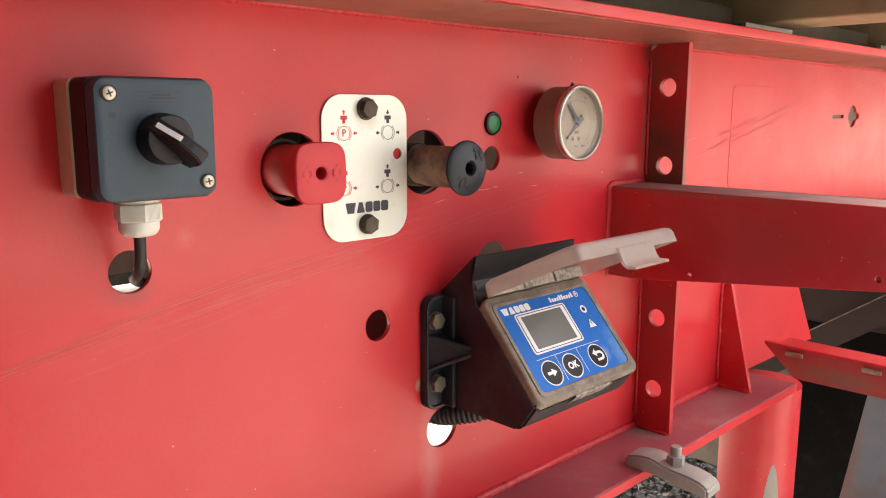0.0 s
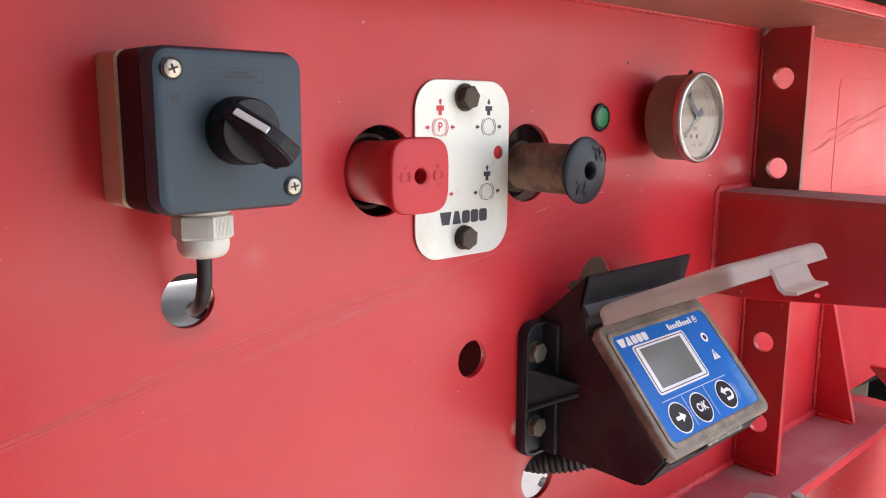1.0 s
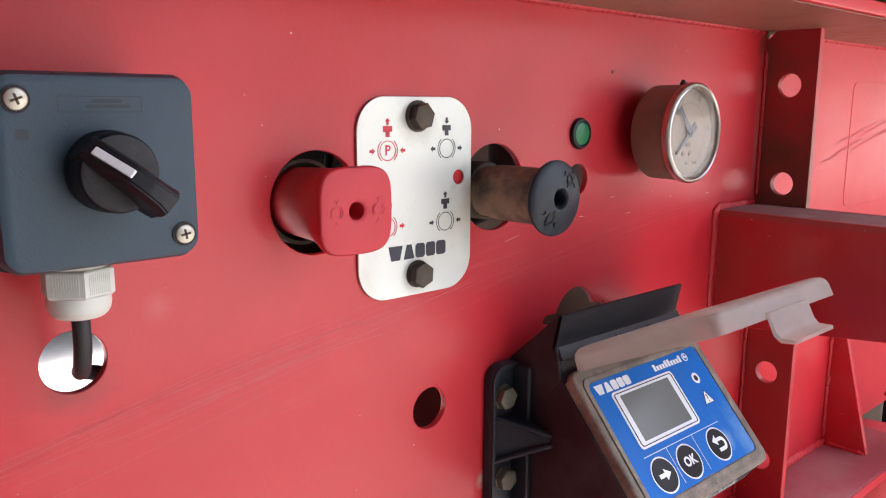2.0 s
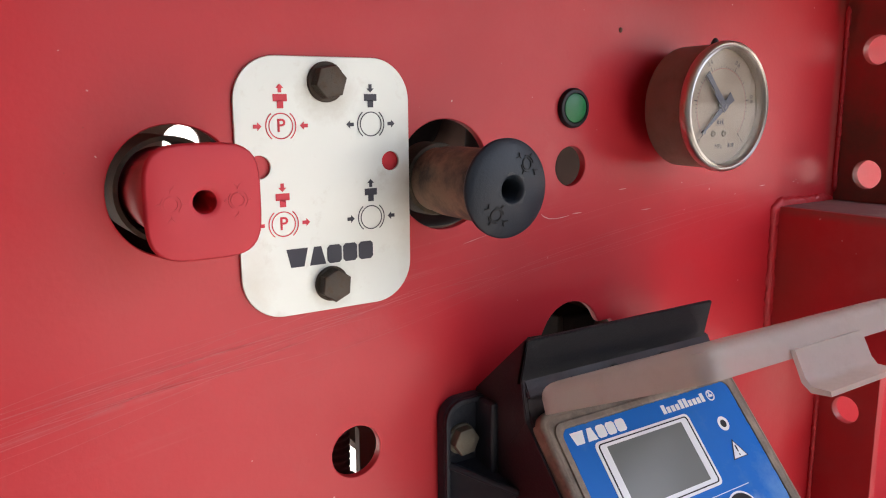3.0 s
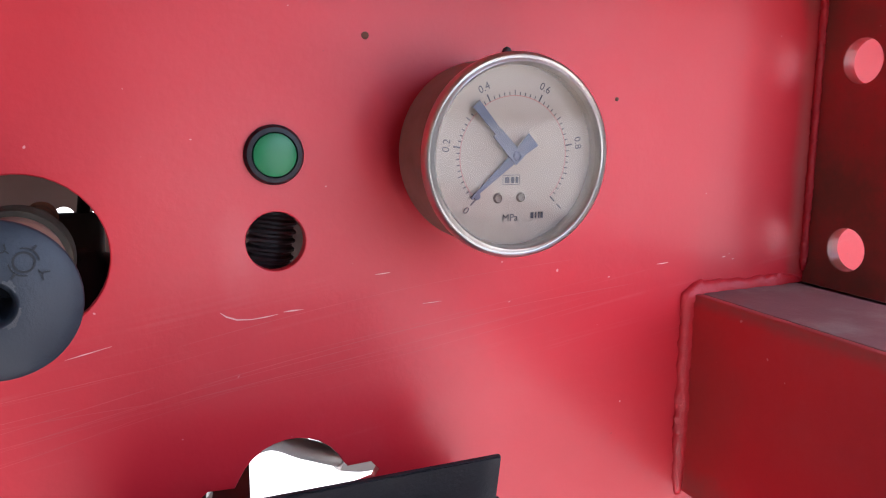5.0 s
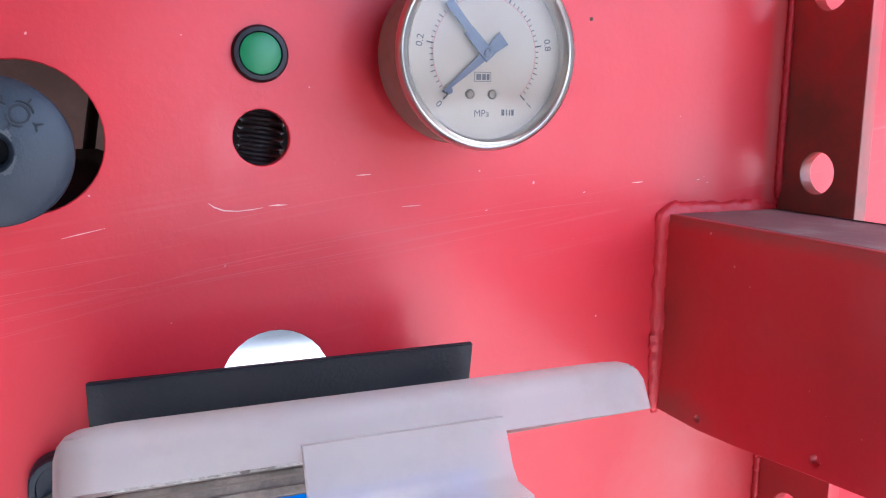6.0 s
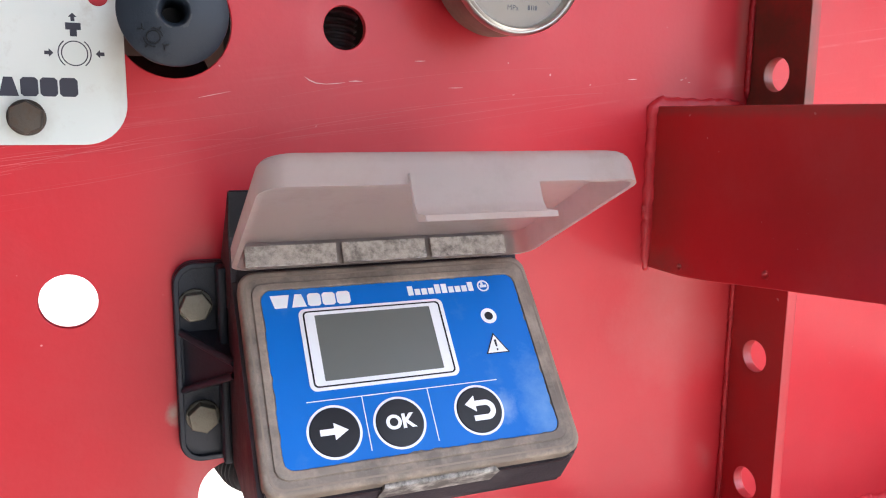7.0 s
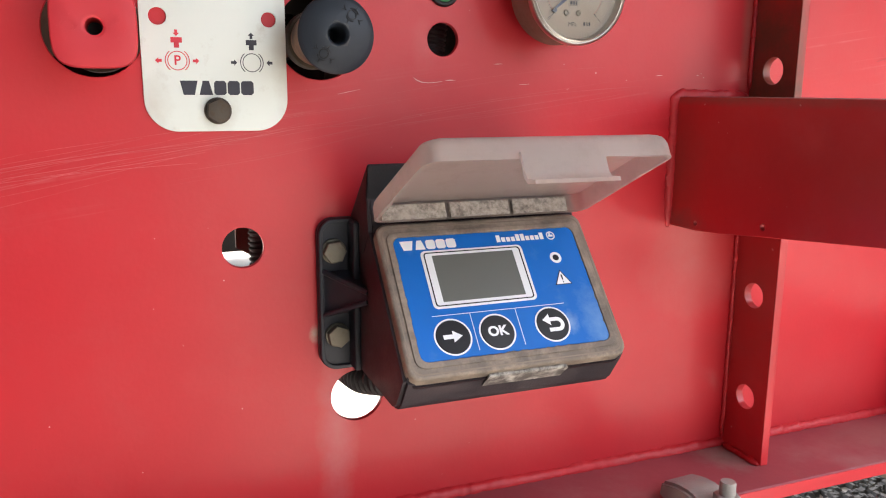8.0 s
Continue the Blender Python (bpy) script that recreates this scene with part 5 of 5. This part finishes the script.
part("groove", sheet(rounded(*fr(-0.0668, 0.0662, 0.0004, 0.0940), 0.0065, 6), [rounded(*fr(-0.0660, 0.0654, 0.0012, 0.0932), 0.006, 6)], 0.0006, 0.0011, FACE), BEIGEDUST, case, "dust-filled groove")
part("bead_seal", sheet(rounded(*fr(-0.0640, 0.0630, 0.0042, 0.0905), 0.006, 6), [rounded(*fr(-0.0605, 0.0595, 0.0075, 0.0870), 0.005, 6)], 0.0008, 0.0020, FACE, 0.0004), CASE, case, "dirt-filled seal round the label")
ragged = []
corner = rounded(*fr(-0.0603, 0.0593, 0.0078, 0.0868), 0.0045, 6)
for (ax, ay), (bx, by) in zip(corner, corner[1:] + corner[:1]):
    steps = max(1, int(math.hypot(bx - ax, by - ay) / 0.0011))
    for k in range(steps):
        u, v = ax + (bx - ax) * k / steps, ay + (by - ay) * k / steps
        bite = max(0.0, noise.noise(Vector((u * 260, v * 260, 3.0)))) * 0.0011 + max(0.0, noise.noise(Vector((u * 900, v * 900, 8.0)))) * 0.0006
        inward = Vector((-0.0005 - u, -0.0473 - v)).normalized() * bite
        ragged.append((u + inward.x, v + inward.y))
lab = part("front_label", prism(ragged, 0.0005, 0.0014, 0.0, 2, FACE), BLUE, unit, "bright blue front label")
LW = 0.0016
for q in word_blocks(*fr(-0.0565, -0.0215, 0.0105, 0.0168), 0.0006):
    part("mark_block", flat([q], LW, FACE), INK_WHITE, lab)
nm = [rect(*fr(0.0055 + 0.0033 * k, 0.0055 + 0.0033 * k + 0.0026, 0.0122 if k not in (0, 4, 5, 9) else 0.0106, 0.0154)) for k in range(10)]
for q in nm:
    part("name_bar", flat([q], LW, FACE), INK_WHITE, lab)
part("round_mark", flat(arc(0.0430, -0.0132, 0.0022, 0.0030, 0, 360, 24) + [rect(0.0413, 0.0447, -0.0140, -0.0126), rect(0.0420, 0.0432, -0.0126, -0.0112)], LW, FACE), INK_WHITE, lab)
scr_ = part("display_frame", sheet(rounded(*fr(-0.0455, 0.0205, 0.0180, 0.0560), 0.0030, 4), [rounded(*fr(-0.0388, 0.0138, 0.0214, 0.0520), 0.0004, 2)], 0.0012, 0.0017, FACE), INK_WHITE, lab, "white display frame")
part("frame_line", sheet(rounded(*fr(-0.0438, 0.0188, 0.0193, 0.0546), 0.0020, 4), [rounded(*fr(-0.0431, 0.0181, 0.0199, 0.0540), 0.0016, 4)], 0.0015, 0.0019, FACE), INK_BLACK, scr_)
part("display_glass", prism(rounded(*fr(-0.0390, 0.0140, 0.0212, 0.0522), 0.0004, 2), 0.0010, 0.00155, 0.0, 2, FACE), LCD, scr_, "grey blank display")
for q in (fr(-0.0480, 0.0365, 0.0600, 0.0604), fr(-0.0252, -0.0248, 0.0604, 0.0835), fr(0.0035, 0.0039, 0.0604, 0.0835)):
    part("rule_line", flat([rect(*q)], LW, FACE), INK_WHITE, lab)
part("led_ring", flat(arc(0.0415, -0.0290, 0.0021, 0.0039, 0, 360, 28), LW, FACE), INK_WHITE, lab)
part("led_window", flat([circle(0.0415, -0.0290, 0.0021, 20)], LW, FACE), BLACK, lab)
tri_ = [(0.0410 - 0.0058, -0.0478), (0.0410 + 0.0058, -0.0478), (0.0410, -0.0376)]
tri_i = [(0.0410 - 0.0049, -0.0474), (0.0410 + 0.0049, -0.0474), (0.0410, -0.0388)]
tr = part("warning_triangle", flat([tri_], LW, FACE), INK_BLACK, lab)
part("triangle_field", flat([tri_i], LW + 0.0001, FACE), INK_WHITE, tr)
part("exclamation_mark", flat([[(0.0406, -0.0447), (0.0414, -0.0447), (0.0416, -0.0412), (0.0404, -0.0412)], rect(0.0406, 0.0414, -0.0466, -0.0456)], LW + 0.0002, FACE), INK_BLACK, tr)


def button(u, v):
    bt = part("button", prism(circle(u, -v, 0.0102, 36), 0.0010, 0.0021, 0.0004, 2, FACE), INK_BLACK, lab, "round black key with a white ring")
    part("ring", flat(arc(u, -v, 0.0103, 0.0113, 0, 360, 40), LW, FACE), INK_WHITE, bt)
    return bt


BW = 0.0023
b1 = button(-0.0386, 0.0738)
part("right_arrow", flat([[(-0.0446, -0.0751), (-0.0388, -0.0751), (-0.0388, -0.0774), (-0.0330, -0.0738), (-0.0388, -0.0702), (-0.0388, -0.0725), (-0.0446, -0.0725)]], BW, FACE), INK_WHITE, b1)
b2 = button(-0.0112, 0.0736)
part("key_text", lettering("OK", 0.0082, BW, FACE @ Matrix.Translation((-0.0112, -0.0736, 0)), 0.00032), INK_WHITE, b2)
b3 = button(0.0247, 0.0728)
part("return_arrow", moved(flat([[(0.0192, -0.0685), (0.0240, -0.0648), (0.0240, -0.0722)], rect(0.0238, 0.0282, -0.0697, -0.0673), rect(0.0222, 0.0282, -0.0762, -0.0738)] + arc(0.0282, -0.07175, 0.0021, 0.0045, -90, 90, 14), BW, Matrix()), FACE @ Matrix.Translation((-0.0008, -0.0015, 0))), INK_WHITE, b3)
part("latch_pad", prism([(-0.021, -0.0950), (0.027, -0.0950), (0.029, -0.0982), (-0.022, -0.0982)], -0.0170, -0.0030, 0.0012, 2, FACE), SCUFFED, case, "pale scuffed latch")

# open lid: (u, v, w): v from the hinge to the free edge, w up
LD = Vector((0, -math.cos(radians(25.4)), math.sin(radians(25.4))))
LN = Vector((0, math.sin(radians(25.4)), math.cos(radians(25.4))))
LIDM = Matrix(((1, 0, 0, 0), (0, LD.y, LN.y, -0.0522), (0, LD.z, LN.z, 1.0172 - 0.97), (0, 0, 0, 1)))
lid = bmesh.new()
LX0, LX1, LL, LH, LT = -0.0722, 0.0692, 0.1020, 0.0136, 0.0022
outer = [rounded(LX0 + i_, LX1 - i_, 0.0 + i_, LL - i_, 0.0085, 7) for i_ in (0.0, 0.0002, 0.0009, 0.0024, 0.0042, 0.0066)]
hts = [0.0, LH - 0.0060, LH - 0.0034, LH - 0.0014, LH - 0.0004, LH]
rings = [[lid.verts.new((u, v, h)) for u, v in o] for o, h in zip(outer, hts)]
inner = [rounded(LX0 + LT, LX1 - LT, LT, LL - LT, 0.006, 7)] * 2
rin = [[lid.verts.new((u, v, h)) for u, v in o] for o, h in zip(inner, (0.0, LH - LT))]
k_ = len(rings[0])
for a, c in [(rin[1], rin[0]), (rin[0], rings[0])] + list(zip(rings, rings[1:])):
    for i in range(k_):
        lid.faces.new((a[i], a[(i + 1) % k_], c[(i + 1) % k_], c[i]))
lid.faces.new(rings[-1])
lid.faces.new(rin[1])
lid_ob = part("lid", moved(lid, LIDM), LID, unit, "frosted greyish plastic lid standing open", smooth=40)
cl = bmesh.new()
prof_c = [(LL + 0.0002, 0.0035), (LL + 0.0022, 0.0030), (LL + 0.0026, -0.0080), (LL + 0.0040, -0.0115), (LL + 0.0110, -0.0145), (LL + 0.0108, -0.0165), (LL + 0.0030, -0.0140), (LL + 0.0004, -0.0095)]
lo, hi = ([cl.verts.new((x, v, w)) for v, w in prof_c] for x in (-0.0235, 0.0235))
cl.faces.new(lo)
cl.faces.new(hi)
for i in range(len(prof_c)):
    j = (i + 1) % len(prof_c)
    cl.faces.new((lo[i], lo[j], hi[j], hi[i]))
part("snap_clip", moved(cl, LIDM), LID, lid_ob)
for x0, x1 in ((-0.066, -0.0262), (-0.0236, 0.0155), (0.0180, 0.0560)):
    part("seal_strip", moved(box(x0, x1, LT + 0.0003, LT + 0.0022, 0.0004, 0.0095, 0.0004), LIDM), FOAM, lid_ob, "dusty grey seal strip")
solo("conduit_tail", tube([(0.115, -0.060, 0.930), (0.090, -0.030, 0.911), (0.070, -0.006, 0.9035), (0.062, 0.020, 0.901), (0.055, 0.08, 0.905), (0.02, 0.15, 0.93)], 0.0105, 18, 0.0013, 0.0042), RUBBER, "black corrugated conduit from the display unit into the hole", "conduit", smooth=50)

# ---- clamp on the lower flange ----
clamp = thing("flange_clamp", "grey cast steel clamp bolted over the flange edge", "clamp", pose(0.286, -0.057, 0.8054, 0, 0, 4))
cb = bmesh.new()
cl_prof = [(0.004, 0.0, 0.011), (-0.010, 0.0, 0.015), (-0.024, 0.001, 0.016), (-0.036, -0.001, 0.012), (-0.050, -0.004, 0.010), (-0.066, -0.005, 0.009), (-0.078, -0.007, 0.006), (-0.085, -0.010, 0.001)]
loops = []
for y, z0, z1 in cl_prof:
    hw = 0.0172
    loops.append([cb.verts.new(p) for p in ((-hw, y, z0), (hw, y, z0), (hw * 0.86, y, z1), (-hw * 0.86, y, z1))])
for a, c in zip(loops, loops[1:]):
    for i in range(4):
        cb.faces.new((a[i], a[(i + 1) % 4], c[(i + 1) % 4], c[i]))
cb.faces.new(loops[0])
cb.faces.new(loops[-1])
bmesh.ops.recalc_face_normals(cb, faces=cb.faces)
bmesh.ops.bevel(cb, geom=cb.edges[:], offset=0.0022, segments=2, affect="EDGES")
part("jaw", cb, CLAMP, clamp, smooth=40)
part("nut", moved(prism(hexagon(0.0090, 10), 0.0, 0.009, 0.001, 2, Matrix()), Matrix.Translation((0.002, -0.043, 0.0110))), CLAMP, clamp)
part("stud", moved(lathe([(0, -0.022), (0.0055, -0.022), (0.0055, 0.017), (0.0048, 0.0185), (0, 0.0185)], 20, Matrix()), Matrix.Translation((0.002, -0.043, 0.0110))), CLAMP, clamp)

# ---- marks on the web ----
def scratch(pts, width, seed=0):
    rnd = random.Random(seed)
    b = bmesh.new()
    prev = None
    k = len(pts)
    for i, (x, z) in enumerate(pts):
        q, p = pts[min(i + 1, k - 1)], pts[max(i - 1, 0)]
        d = Vector((q[0] - p[0], q[1] - p[1])).normalized()
        h = width * rnd.uniform(0.35, 1.0) * (0.3 if i in (0, k - 1) else 1)
        a, c = b.verts.new((x - d.y * h, -0.0002, z + d.x * h)), b.verts.new((x + d.y * h, -0.0002, z - d.x * h))
        if prev:
            b.faces.new((prev[0], a, c, prev[1]))
        prev = (a, c)
    return b


BARE = mat("scratched_primer", (0.72, 0.42, 0.38), 0.6, vary=0.2, scale=300, bump=0)
FAINT = mat("rubbed_paint", (0.54, 0.056, 0.062), 0.42, vary=0.2, scale=300, bump=0)
RUBBED = mat("pale_rubbed_paint", (0.585, 0.12, 0.122), 0.42, vary=0.2, scale=300, bump=0)
RUST = mat("small_rust_spot", (0.13, 0.05, 0.03), 0.8, vary=0.3, scale=400, bump=0.4)
part("scratch", scratch([(0.1003, 1.1015), (0.1025, 1.0998), (0.1060, 1.0984), (0.1110, 1.0980), (0.1160, 1.0984), (0.1205, 1.0990)], 0.00030, 1), BARE, web, "pale curved scratch")
part("scratch", scratch([(0.1225, 1.0996), (0.1260, 1.0998), (0.1297, 1.0998)], 0.00028, 2), BARE, web)
part("scratch", scratch([(0.0505, 1.0905), (0.0560, 1.0917), (0.0650, 1.0936)], 0.00025, 3), BARE, web)
for i, (x, z, l_) in enumerate(((0.176, 1.0975, 0.008), (0.157, 1.1105, 0.006), (0.2605, 1.1008, 0.0012), (0.322, 1.1050, 0.002), (0.3278, 1.1036, 0.0012), (0.3255, 1.1062, 0.001), (0.213, 1.0945, 0.0012), (0.286, 1.1045, 0.006))):
    part("scratch", scratch([(x, z), (x + l_ * 0.5, z + 0.0001), (x + l_, z + 0.0003)], 0.00028, 10 + i), BARE, web)
SCUFF = mat("dark_scuff", (0.44, 0.030, 0.034), 0.6, vary=0.3, scale=200, bump=0)
for k, (x0, z0, x1, z1) in enumerate(((0.50, 1.118, 0.60, 1.142), (0.53, 1.136, 0.64, 1.160), (0.60, 1.146, 0.77, 1.182), (0.64, 1.142, 0.74, 1.168), (0.57, 1.128, 0.66, 1.150))):
    pts = [(x0 + (x1 - x0) * t / 8, z0 + (z1 - z0) * t / 8 + 0.004 * noise.noise(Vector((t * 0.9, k * 5.1, 0)))) for t in range(9)]
    part("scuff", moved(scratch(pts, 0.0008, 80 + k), Matrix.Translation((0, -0.0008, 0))), SCUFF, web)
rs = random.Random(5)
# bundles of rubbed scratches that sweep up the web: start, length, rise, spread, count
for x0, z0, length, rise, spread, count in ((-0.40, 1.000, 0.34, 0.17, 0.010, 9), (-0.27, 1.018, 0.30, 0.19, 0.007, 10), (-0.24, 1.036, 0.26, 0.13, 0.006, 7), (-0.06, 1.050, 0.26, 0.17, 0.006, 6), (0.03, 1.066, 0.24, 0.13, 0.007, 6), (-0.12, 1.062, 0.20, 0.10, 0.005, 4)):
    for i in range(count):
        xs, zs = x0 + rs.uniform(0, 0.10), z0 + rs.gauss(0, spread)
        ln = length * rs.uniform(0.35, 0.85)
        sl, cv = rise + rs.uniform(-0.035, 0.035), rs.uniform(-0.004, 0.004)
        pts = [(xs + ln * t / 12, zs + (xs - x0) * rise + sl * ln * t / 12 + cv * math.sin(math.pi * t / 12)) for t in range(13)]
        pts = [p for p in pts if p[0] < 0.298 and not (0.052 < p[0] < 0.20 and p[1] < 1.047)]
        a = rs.randint(0, 4)
        if len(pts) - a > 4:
            part("scratch", scratch(pts[a:], rs.choice((0.00008, 0.00011, 0.00016)), rs.randint(0, 999)), RUBBED if x0 < -0.2 else FAINT, web)
part("rust_spot", moved(prism(circle(0, 0, 0.0014, 9), 0.0, 0.0005, 0.0003, 1), Matrix.Translation((0.1546, 0, 1.1969))), RUST, web)
part("rust_spot", moved(prism(circle(0, 0, 0.0009, 7), 0.0, 0.0004, 0.0002, 1), Matrix.Translation((0.2617, 0, 1.1752))), RUST, web)
